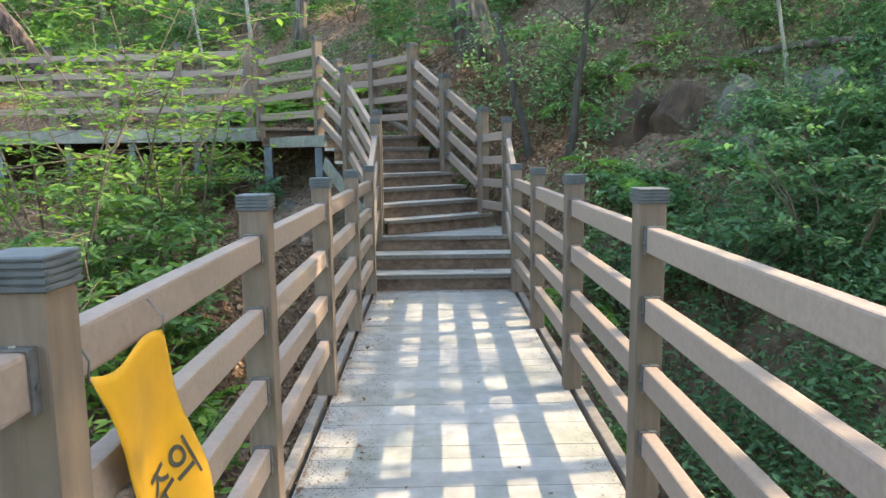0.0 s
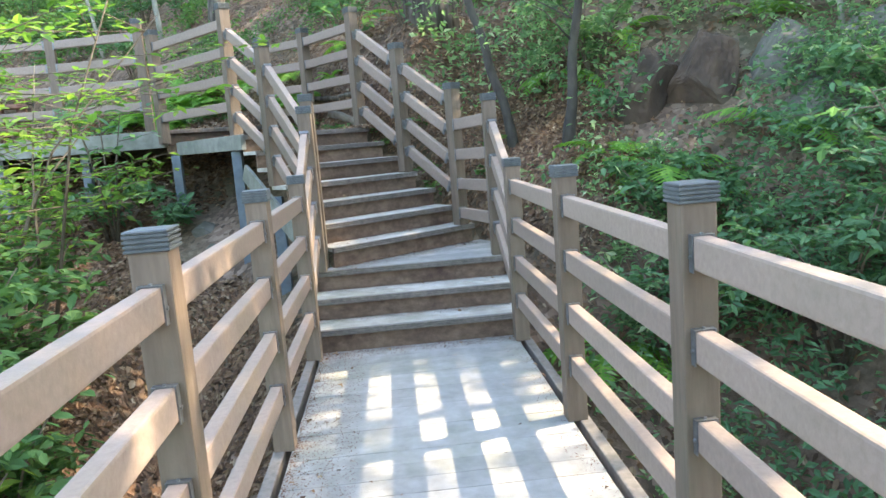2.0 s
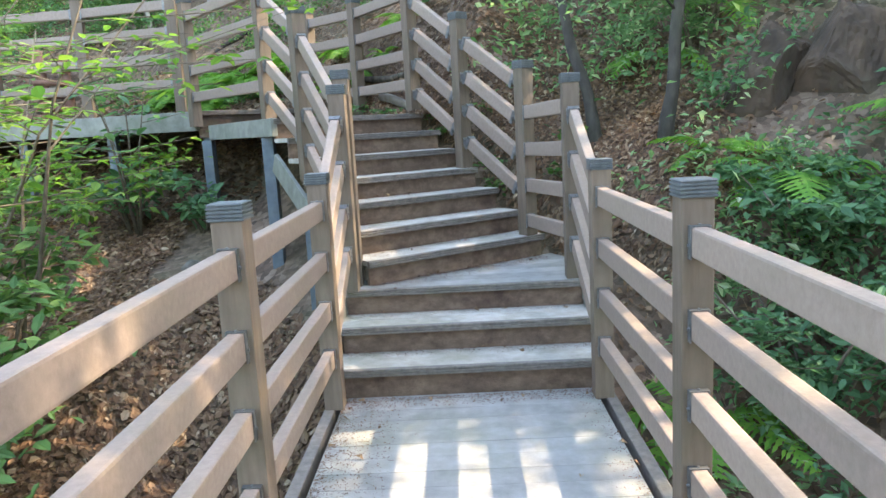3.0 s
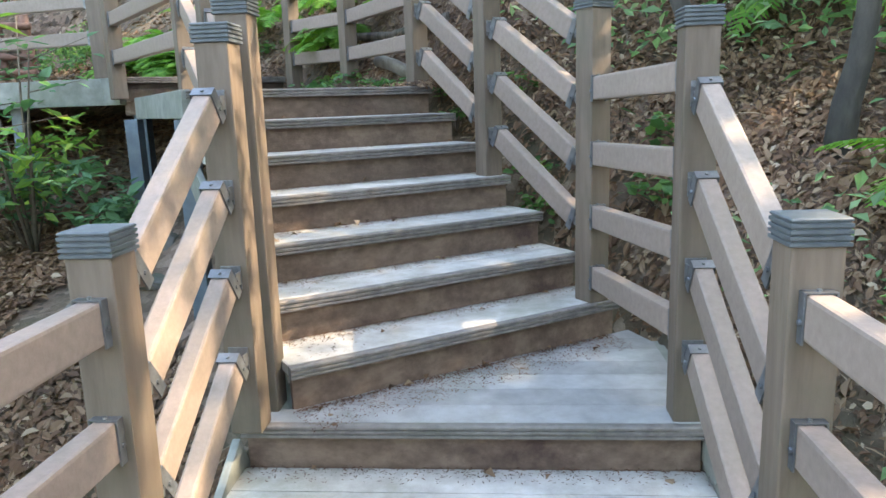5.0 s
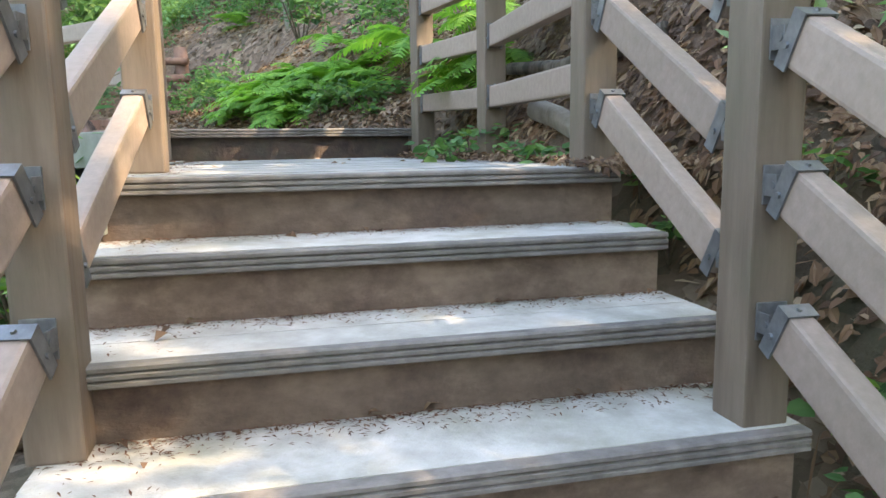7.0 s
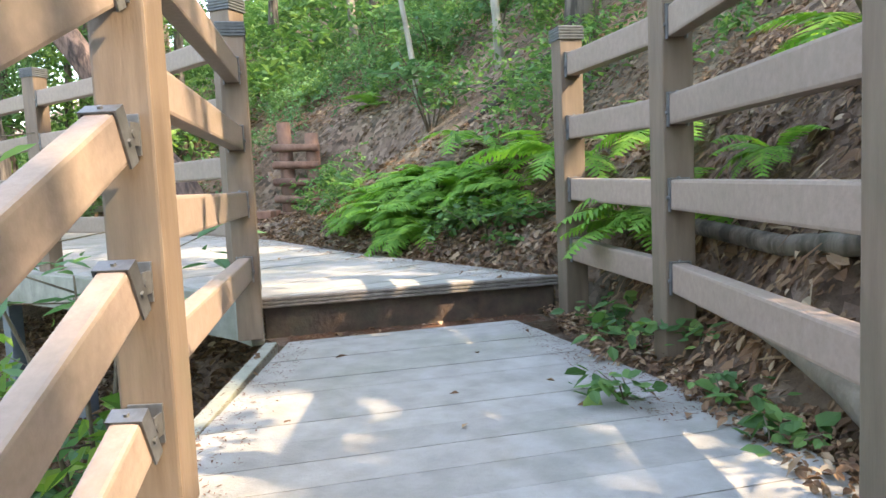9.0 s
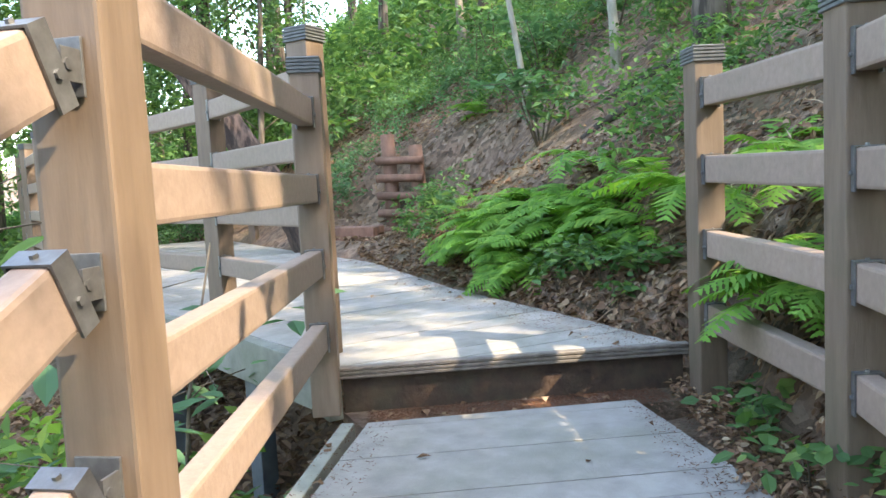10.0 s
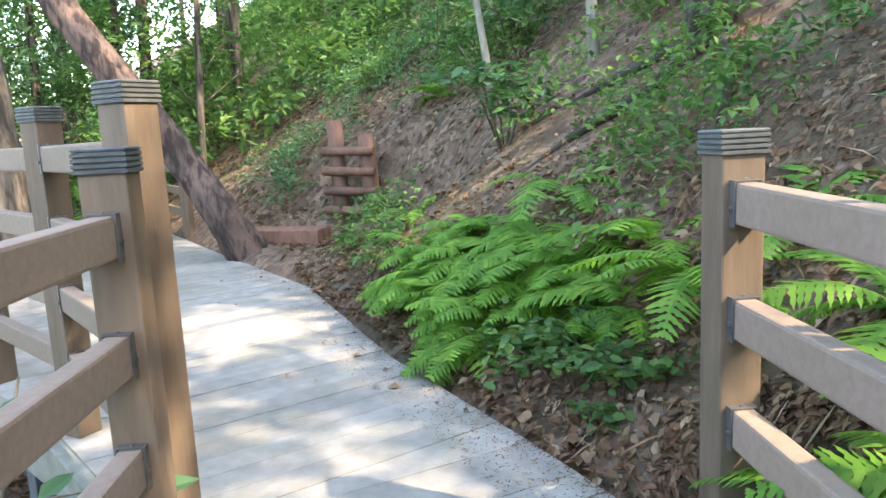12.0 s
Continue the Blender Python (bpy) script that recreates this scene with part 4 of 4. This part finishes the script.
for x, y, h, r in ((-11, 10.2, 8, 0.12), (-12.6, 14.6, 9, 0.13), (-14, 11.4, 9, 0.14), (-13.2, 17.3, 9, 0.12), (-10.8, 8.4, 7, 0.1), (-16.5, 15.5, 10, 0.15), (-11.2, 12.4, 6, 0.08), (-17, 9.5, 9, 0.14), (-19, 13, 10, 0.15), (-15.5, 18.6, 9, 0.12), (-18.5, 18.2, 10, 0.14), (-21, 16, 10, 0.15), (-17.5, 22, 9, 0.13), (-22.5, 20.5, 10, 0.14), (-12.4, 16.3, 6.5, 0.08), (-14.6, 13.3, 7, 0.09), (-10.6, 16.6, 5.5, 0.06)):
    tree("forest_tree", "leafy forest tree standing beyond the boardwalk", up_from(x, y, h, (0.3, 0.2)), r, r * 0.4, M_BARK, 1, 2.2, 0.11, limbs=8, group="forest trees", clumps=40, clump_leaves=130, limb_from=0.2)
for gxx in np.arange(-26, 30, 4.4):
    for gyy in np.arange(-14, 42, 4.4):
        x, y = gxx + rng.uniform(-1.3, 1.3), gyy + rng.uniform(-1.3, 1.3)
        if (-15 < x < 2.6 and 7 < y < 20.0) or (-9 < x < 3.4 and -4 < y < 9) or (2.5 < x < 6.5 and 3 < y < 12.4) or (-16 < x < 3.0 and -5.0 < y < 7):
            continue
        h = rng.uniform(6.5, 10.5)
        r = rng.uniform(0.08, 0.17)
        tree("forest_tree", "forest tree with a dark trunk and green crown", up_from(x, y, h, (rng.uniform(-0.8, 0.8), rng.uniform(-0.8, 0.8))), r, r * 0.5, M_BARK, 1, 2.7, 0.23, limbs=4, group="forest trees", clumps=16 if x > 2.5 else 13 if y > 18 else 6, limb_from=0.3 if x > 2.5 else 0.55, clump_leaves=85, shade_gap=open_sky)


# ---- shrubs ----
def shrub(label, x, y, height, stems, leaves, leaf_size, material, lean=(0, 0), spread=0.6, flat=0.7, tiers=4):
    z = float(land(x, y))
    ob = thing("shrub", label, "shrub", "shrubs beside the path", at=(x, y, z))
    places = []
    for i in range(stems):
        yaw = 2 * math.pi * i / stems + rng.uniform(-0.6, 0.6)
        h = height * rng.uniform(0.7, 1.1)
        tip = Vector((math.cos(yaw) * spread * h + lean[0], math.sin(yaw) * spread * h + lean[1], h))
        mid = tip * 0.5 + Vector((0, 0, 0.15 * h))
        bm = bmesh.new()
        tube(bm, [(0, 0, -0.1), mid, tip], [0.012 * (0.6 + height * 0.4), 0.009, 0.004], 5)
        part("stem", bm, M_TWIG, ob)
        for k in range(tiers):
            s = rng.uniform(0.3, 1.0)
            start = Vector((0, 0, 0)).lerp(mid, min(1, s * 2)) if s < 0.5 else mid.lerp(tip, s * 2 - 1)
            ya = rng.uniform(0, 2 * math.pi)
            ln = height * rng.uniform(0.22, 0.45)
            end = start + Vector((math.cos(ya) * ln, math.sin(ya) * ln, ln * rng.uniform(-0.1, 0.35)))
            bm = bmesh.new()
            tube(bm, [start, end], [0.005, 0.002], 4)
            part("twig", bm, M_TWIG, ob)
            u = rng.uniform(0.1, 1.05, leaves)
            a, b = np.array(start), np.array(end)
            places.append(a + (b - a) * u[:, None] + rng.normal(0, leaf_size * 0.7, (leaves, 3)) * (1, 1, 0.35))
    v, f = leaf_set(np.concatenate(places), leaf_size, flat, True)
    array_part("leaves", v, f, material, ob)


BR = "bright green leafy shrub with thin twigs on the bank"
shrub("tall sapling with feathery yellow-green leaves before the boardwalk", -2.8, 7.9, 3.1, 5, 20, 0.085, M_LEAF_BRIGHT, (-0.3, 0.2), 0.42, 0.98, 10)
shrub("tall sapling with feathery yellow-green leaves before the boardwalk", -3.5, 8.0, 3.2, 5, 20, 0.085, M_LEAF_BRIGHT, (0.2, 0.0), 0.55, 0.98, 10)
shrub("tall sapling with feathery yellow-green leaves before the boardwalk", -3.5, 6.4, 3.2, 4, 20, 0.085, M_LEAF_BRIGHT, (0.0, 0.1), 0.5, 0.98, 10)
shrub("tall sapling with feathery yellow-green leaves before the boardwalk", -4.7, 8.8, 2.9, 5, 20, 0.085, M_LEAF_BRIGHT, (0.0, 0.1), 0.55, 0.98, 9)
for x, y, h in ((-2.1, 5.4, 1.2), (-2.6, 5.9, 1.2), (-1.5, 4.4, 1.5), (-1.35, 3.4, 1.4), (-3.4, 5.4, 1.6), (-1.9, 2.8, 1.5)):
    shrub(BR, x, y, h, 6, 26, 0.10, M_LEAF_BRIGHT, (0, 0), 0.55, 0.75, 4)
for x, y, h in ((-2.75, 7.5, 1.45), (-3.3, 8.0, 1.4), (-3.9, 7.4, 1.4), (-2.5, 6.5, 1.25), (-3.1, 6.6, 1.5)):
    shrub("dense broad-leaved green bush below the footbridge", x, y, h, 7, 34, 0.10, M_LEAF, (0, 0), 0.5, 0.75, 5)
for x, y, h in ((2.9, 6.9, 1.1), (3.5, 6.4, 1.5), (4.6, 7.4, 1.0), (2.2, 8.0, 0.7), (4.9, 6.3, 1.5), (5.8, 7.8, 0.9), (1.9, 7.3, 0.9), (4.0, 7.4, 1.0)):
    shrub("dark green bushy shrub on the ravine side", x, y, h, 8, 46, 0.07, M_LEAF_DARK, (0, 0), 0.6, 0.65, 5)
for x, y, h in ((-2.5, 10.7, 0.5), (-3.3, 10.9, 0.6)):
    shrub("green leafy shrub below the landing railing", x, y, h, 5, 18, 0.10, M_LEAF_DARK, (0, 0), 0.5, 0.75, 4)
for i in range(30):
    x, y = rng.uniform(-7.5, 2.2), rng.uniform(13.4, 19)
    if off_path(np.array([[x, y]]), 0.5)[0] and y > 12.19 - 0.593 * (x + 1.67) + 1.3 and not (-2.6 < x < 0.2 and y < 15.2):
        shrub("blue-green leafy bush on the hillside", x, y, rng.uniform(0.5, 0.9), 5, 22, 0.10, M_LEAF_DARK, (0, 0), 0.6, 0.8, 3)
for x, y, h in ((2.2, 10.1, 0.7), (4.2, 9.9, 0.8), (2.8, 11.2, 1.0), (3.9, 11.2, 1.0), (1.7, 13.0, 0.9), (2.9, 12.9, 1.0), (4.8, 10.4, 1.0), (5.0, 12.2, 1.0)):
    shrub("pale green small-leaved bush on the slope beside the stairs", x, y, h, 6, 34, 0.07, M_LEAF_PALE, (0, 0), 0.6, 0.75, 4)
shrub("tall broad-leaved sapling beside the landing railing", -3.2, 10.8, 1.7, 4, 8, 0.13, M_LEAF_DARK, (0.0, 0.0), 0.25, 0.9, 4)
shrub("broad-leaved green seedling behind the landing railing", -0.35, 11.9, 0.8, 4, 14, 0.13, M_LEAF_DARK, (-0.1, -0.2), 0.6, 0.9, 3)
shrub("broad-leaved green seedling behind the landing railing", 0.3, 11.3, 0.8, 4, 14, 0.13, M_LEAF_DARK, (-0.1, -0.2), 0.6, 0.9, 3)


def seedling(x, y, z, count, leaf_size, reach, material, label):
    ob = thing("seedling", label, "plant", "small plants at the path's edge", at=(x, y, z))
    places = clump_points(count, reach, reach * 0.9, 5)
    v, f = leaf_set(places, leaf_size, 0.75, True, 0.65)
    array_part("leaves", v, f, material, ob)
    for i in range(4):
        p = places[i]
        bm = bmesh.new()
        tube(bm, [(0, 0, -0.03), tuple(p * 0.6 + (0, 0, 0.02)), tuple(p)], [0.003, 0.0025, 0.0015], 4)
        part("stem", bm, M_TWIG, ob)


for k, (q, p, c, s, reach) in enumerate(((0.70, 0.10, 60, 0.045, 0.16), (0.85, 0.18, 50, 0.05, 0.16), (1.5, 0.08, 30, 0.045, 0.12), (1.75, 0.12, 40, 0.045, 0.14), (0.3, 0.55, 70, 0.06, 0.25), (0.1, 0.4, 60, 0.06, 0.2), (1.2, 0.35, 30, 0.05, 0.15))):
    w = Vector((0.71, 9.07)) + DIR * q + SIDE * p
    seedling(w.x, w.y, max(float(land(w.x, w.y)), R * 4 + q * 0.6 - 0.16), c, s, reach, M_LEAF, "small green seedling at the end of a step")
for x, y, c, s, reach, dz in ((-1.22, 11.75, 45, 0.055, 0.18, 0.0), (-1.35, 11.95, 40, 0.055, 0.16, 0.0), (-1.05, 11.5, 50, 0.055, 0.2, 0.0), (-0.85, 11.35, 40, 0.05, 0.18, 0), (-0.95, 11.0, 40, 0.05, 0.16, 0), (-2.35, 12.75, 60, 0.05, 0.22, 0.0), (-2.55, 12.95, 55, 0.05, 0.2, 0.0), (-0.55, 10.75, 40, 0.05, 0.14, 0), (-2.1, 12.72, 40, 0.05, 0.15, 0), (-0.7, 11.0, 35, 0.045, 0.15, 0)):
    seedling(x, y, max(float(land(x, y)), 1.6 if x > -1.5 else 0) + dz, c, s, reach, M_LEAF, "small green creeping plant beside the planks")


# ---- rocks, logs and fallen wood ----
def boulder(x, y, z, sx, sy, sz, seed, label):
    """A rock split along flat faces, with a rough skin."""
    rr = random.Random(seed)
    planes = []
    for i in range(15):
        n = Vector((rr.uniform(-1, 1), rr.uniform(-1, 1), rr.uniform(-0.8, 1))).normalized()
        planes.append((n, rr.uniform(0.52, 0.86)))
    bm = bmesh.new()
    bmesh.ops.create_icosphere(bm, subdivisions=5, radius=1.0)
    for v in bm.verts:
        c = v.co.copy()
        for n, d in planes:
            over = v.co.dot(n) - d
            if over > 0:
                v.co -= n * over * 0.92
        d = 0.10 * noise.noise(c * 2.2 + Vector((seed, 0, 0))) + 0.07 * abs(noise.noise(c * 6.0 + Vector((0, seed, 0)))) + 0.03 * noise.noise(c * 14.0)
        v.co = Vector((v.co.x * sx, v.co.y * sy, v.co.z * sz)) * (1 + d)
    ob = part("boulder", bm, M_ROCK_BROWN if label.startswith("brown") else M_ROCK)
    ob.matrix_basis = pose(x, y, z, 8, -6, seed * 40)
    tagged(ob, label, "rock", "rocks on the slope")


BROWN_ROCK, GREY_ROCK = "brown rock face breaking out of the slope", "grey mossy rock on the slope"
SMALL_STONE = "small grey stone below the stairs"
for k, (x, y, dz, sx, sy, sz, lab) in enumerate((
        (3.02, 9.35, 0.0, 0.45, 0.42, 0.66, BROWN_ROCK), (2.55, 9.5, 0.0, 0.35, 0.4, 0.5, BROWN_ROCK), (3.8, 9.25, -0.1, 0.45, 0.45, 0.45, GREY_ROCK),
        (4.6, 8.8, 0.05, 0.5, 0.45, 0.4, GREY_ROCK), (5.2, 8.5, 0.0, 0.55, 0.5, 0.5, GREY_ROCK), (3.7, 8.4, 0.0, 0.4, 0.4, 0.35, GREY_ROCK),
        (4.4, 8.2, 0.0, 0.5, 0.4, 0.4, GREY_ROCK), (-2.35, 9.9, 0.02, 0.14, 0.1, 0.08, SMALL_STONE), (-2.0, 10.15, 0.02, 0.1, 0.08, 0.06, SMALL_STONE), (-2.15, 10.6, 0.03, 0.16, 0.12, 0.1, SMALL_STONE))):
    boulder(x, y, float(land(x, y)) + dz, sx, sy, sz, k + 1.0, lab)


def log(name, pts, r0, r1, material, label, category="log", group=""):
    bm = bmesh.new()
    tube(bm, pts, [r0 + (r1 - r0) * i / (len(pts) - 1) for i in range(len(pts))], 10, 0.15)
    return tagged(part(name, bm, material), label, category, group)


log("fallen_branch", [(-0.68, 11.27, 1.86), (-0.56, 11.12, 1.82), (-0.42, 10.95, 1.75), (-0.31, 10.78, 1.68)], 0.05, 0.042, M_STEM, "grey fallen branch lying behind the landing railing")
log("fallen_branch", [(-0.15, 11.05, 2.12), (-0.43, 11.2, 2.06), (-0.6, 11.36, 2.04), (-0.95, 11.72, 2.08)], 0.04, 0.028, M_BARK, "dark dead branch on the bank")
for pts, r0 in (([(-2.7, 15.45, 0.05), (-2.95, 15.0, 0.04), (-3.3, 14.65, 0.03), (-3.8, 14.4, -0.03)], 0.06), ([(-2.65, 15.4, 0.05), (-2.4, 14.9, 0.06), (-2.3, 14.3, -0.03)], 0.05), ([(-2.8, 15.5, 0.03), (-3.4, 15.3, 0.05), (-3.9, 15.35, -0.04)], 0.045)):
    log("tree_root", [(x, y, float(land(x, y)) + dz) for x, y, dz in pts], r0, 0.015, M_DARK_BARK, "dark exposed root on the eroded bank", "root", "roots on the bank")
log("fallen_branch", [(5.8, 8.6, float(land(5.8, 8.6)) + 0.3), (4.6, 9.0, float(land(4.6, 9.0)) + 0.55), (3.9, 9.5, float(land(3.9, 9.5)) + 0.4)], 0.07, 0.04, M_BARK, "dark bent root across the rocks")
z = float(land(-2.6, 2.6))
log("fallen_log", [(-3.6, 2.4, z + 0.5), (-2.4, 2.7, z + 0.42), (-1.2, 3.1, z + 0.25)], 0.09, 0.08, M_BARK, "dark fallen log under the footbridge railing")

# log barrier on the uphill path
lx, ly = -6.75, 15.75
lz = float(land(lx, ly)) - 0.30
barrier = thing("log_barrier", "red-brown log barrier of two posts and stacked cross logs", "barrier", at=(lx, ly, lz), yaw=20)
for px, h in ((0.0, 1.35), (0.36, 1.2)):
    bm = bmesh.new()
    tube(bm, [(px, 0, -0.2), (px + 0.01, 0, h * 0.5), (px - 0.02, 0.01, h)], [0.095, 0.09, 0.085], 10, 0.1)
    part("upright", bm, M_LOG, barrier)
for i in range(5):
    bm = bmesh.new()
    zz = 0.2 + i * 0.21
    tube(bm, [(-0.13, -0.09, zz), (0.47, -0.09, zz - 0.02)], [0.05, 0.045], 8, 0.12)
    part("cross_log", bm, M_LOG, barrier)
bx, by = -6.9, 15.1
bm = bmesh.new()
add_box(bm, 0.85, 0.35, 0.2, pose(0, 0, 0.05), 0.012)
ob = part("timber_block", bm, M_LOG)
ob.matrix_basis = pose(bx, by, float(land(bx, by)) + 0.02, 0, 0, 25)
tagged(ob, "red-brown timber block beside the pine", "timber")

# far railing across the boardwalk's end
railing("sunlit railing at the far end of the boardwalk", [post(-9.0, 15.3, ZB, 25), post(-10.3, 15.75, ZB, 25), post(-11.6, 16.2, ZB, 25)])


# ---- dirt and fallen needles on the planks ----
def strewn(regions, size, width, material, name, label, flat=1.15, curl=0.05):
    """regions: corner, two sides, height, count."""
    pts = []
    for (ox, oy), (ux, uy), (vx, vy), z, n, power in regions:
        a, b = rng.uniform(0, 1, n), rng.uniform(0, 1, n) ** power
        pts.append(np.column_stack([ox + ux * a + vx * b, oy + uy * a + vy * b, np.full(n, z) + rng.uniform(0.001, 0.006, n)]))
    v, f = leaf_set(np.concatenate(pts), size, flat, False, width, None, curl)
    tagged(array_part(name, v, f, material), label, "litter", kind="stuff")


strips = [((-0.63, 2.6), (0, 4.9), (0.32, 0), 0.0, 5200, 2.4), ((-0.63, 7.47), (1.40, 0), (0, -0.14), 0.0, 1100, 1.8),
          ((0.77, 2.6), (0, 4.9), (-0.12, 0), 0.0, 700, 2.0)]
strips += [((XL, YS[k] + 0.02), (XR - XL, 0), (0, -0.10), R * k, 600, 2.6) for k in (1, 2)]
wl = wedge_left
strips.append(((wl.x, wl.y + 0.01), tuple(SIDE * W2), tuple(DIR * -0.20), R * 3, 2200, 2.6))
for k in range(5, 11):
    l = step_right(k) - SIDE * W2 + DIR * 0.02
    strips.append((tuple(l), tuple(SIDE * W2), tuple(DIR * -0.10), R * (k - 1), 900, 3.0))
    strips.append((tuple(l), tuple(SIDE * 0.25), tuple(DIR * -0.25), R * (k - 1), 50, 1.5))
g = front_edge + T_DIR * 0.1
strips.append((tuple(g), tuple(back_edge + T_DIR * 0.15 - g), tuple(T_AHEAD * 0.17), R * 10 - 0.016, 4500, 1.0))
strips.append(((-0.62, 10.95), (-0.95, 1.05), (-0.22, -0.14), R * 10, 1500, 1.8))
strips.append((tuple(l10 + DIR * 0.1), tuple(front_edge - l10 - DIR * 0.1), tuple(SIDE * 0.2), R * 10, 800, 2.0))
for i in range(5):
    a, b = Vector(B_PTS[i]), Vector(B_PTS[i + 1])
    strips.append((tuple(a), tuple(b - a), (-0.14, -0.24), ZB, 700, 2.0))
strewn([(o, u, v, z, int(n * 1.3), p) for o, u, v, z, n, p in strips], 0.014, 0.25, M_NEEDLE, "needle_litter", "reddish brown needles and dirt gathered along plank edges")
strewn([(o, u, v, z, max(3, n // 130), p) for o, u, v, z, n, p in strips], 0.038, 0.55, M_LITTER, "stray_leaves", "dry curled leaves lying on planks and steps", 0.95, 0.5)
strewn([((-0.5, 2.0), (1.1, 0), (0, 5.4), 0.0, 22, 1.0), ((-1.8, 10.1), (1.0, 0.6), (-0.5, 0.9), R * 10, 10, 1.0), ((-3, 12.0), (-3, 1.0), (-0.3, 1.0), ZB, 14, 1.0)], 0.032, 0.5, M_LITTER, "scattered_leaves", "few dry leaf scraps scattered on the deck planks", 1.05, 0.3)
bank_xy = np.column_stack([rng.uniform(-1.9, 0.4, 20000), rng.uniform(10.2, 12.6, 20000)])
q = (bank_xy[:, 0] + 0.30) * 0.83 + (bank_xy[:, 1] - 10.40) * 0.56
bank_xy = bank_xy[(q > np.where(bank_xy[:, 1] > 11.3, -0.20, -0.06)) & (q < 0.9)]
v, f = leaf_set(np.column_stack([bank_xy, np.maximum(land(bank_xy[:, 0], bank_xy[:, 1]), 1.648) + rng.uniform(0.0, 0.03, len(bank_xy))]), 0.024, 0.9, True, 0.55, None, 0.4, lie=True)
tagged(array_part("bank_leaves", v, f, M_LITTER), "dry brown leaves heaped beside the landing", "leaf litter", kind="stuff")


edge = []
for i in range(3600):
    p = bank_point(rng.uniform(-0.06, 1.15), 0.02 + 1.3 * rng.uniform(0, 1) ** 1.7)
    edge.append((p.x, p.y))
v, f = leaf_set(on_land(np.array(edge), 0.02), 0.04, 0.85, True, 0.55, None, 0.5)
tagged(array_part("edge_leaves", v, f, M_LITTER), "dry brown leaves along the boardwalk's uphill edge", "leaf litter", kind="stuff")
for i in range(16):
    p = bank_point(rng.uniform(0.12, 0.42), rng.uniform(0.12, 0.5))
    seedling(p.x, p.y, float(land(p.x, p.y)), 40, 0.05, rng.uniform(0.12, 0.22), M_LEAF, "small green creeping plant beside the planks")


# ---- yellow ribbon ----
def cloth_point(u, v, lift=0.0):
    fold = 0.012 * math.sin(u * 7 + v * 3) * (0.3 + v) + 0.010 * math.sin(v * 9 + u * 2)
    return Vector((-0.632 + 0.05 * v + fold + lift, 1.36 + 0.32 * u + 0.22 * v + 0.02 * math.sin(u * 3) * v, 1.065 - 0.60 * v - 0.015 * math.sin(u * 6)))


ribbon = thing("warning_ribbon", "bright yellow cloth ribbon with black lettering tied under the top rail", "ribbon")
bm = bmesh.new()
nu, nv = 16, 30
grid = [[bm.verts.new(cloth_point(i / nu, j / nv)) for i in range(nu + 1)] for j in range(nv + 1)]
for j in range(nv):
    for i in range(nu):
        bm.faces.new((grid[j][i], grid[j][i + 1], grid[j + 1][i + 1], grid[j + 1][i])).smooth = True
cloth = part("cloth", bm, M_CLOTH, ribbon)
thick = cloth.modifiers.new("thickness", "SOLIDIFY")
thick.thickness = 0.0015
curve = bpy.data.curves.new("lettering", "FONT")
curve.body, curve.size, curve.align_x, curve.align_y = "\uc8fc\uc758", 1.0, "CENTER", "CENTER"
curve.offset = 0.012
text = new("lettering", curve)
flat_text = bpy.data.meshes.new_from_object(text.evaluated_get(bpy.context.evaluated_depsgraph_get()))
bpy.data.objects.remove(text)
bm = bmesh.new()
bm.from_mesh(flat_text)
bpy.data.meshes.remove(flat_text)
bmesh.ops.triangulate(bm, faces=bm.faces)
bmesh.ops.subdivide_edges(bm, edges=[e for e in bm.edges if e.calc_length() > 0.15], cuts=1)
for v in bm.verts:
    v.co = cloth_point(0.54 + v.co.x * 0.33, 0.55 - v.co.y * 0.19, 0.004)
part("lettering", bm, M_INK, ribbon, "black hand-drawn letters")
for v0 in (0.0, 1.0):
    bm = bmesh.new()
    p = cloth_point(v0, 0.0)
    tube(bm, [p + Vector((0, 0, -0.01)), p + Vector((0.004, 0, 0.03)), p + Vector((0.045, 0, 0.10))][:2] + [Vector((-0.657, p.y, 1.148)), Vector((-0.70, p.y, 1.152))], [0.0025] * 4, 5)
    part("tie_wire", bm, M_STEEL, ribbon)
bm = bmesh.new()
add_box(bm, 0.085, 0.006, 0.075, Matrix(), 0.002)
tag = part("tree_tag", bm, M_PAPER)
tag.matrix_basis = pose(0.44, 11.165, 3.95, 0, 0, 8)
tagged(tag, "small pale tag nailed on the furrowed trunk", "tag")
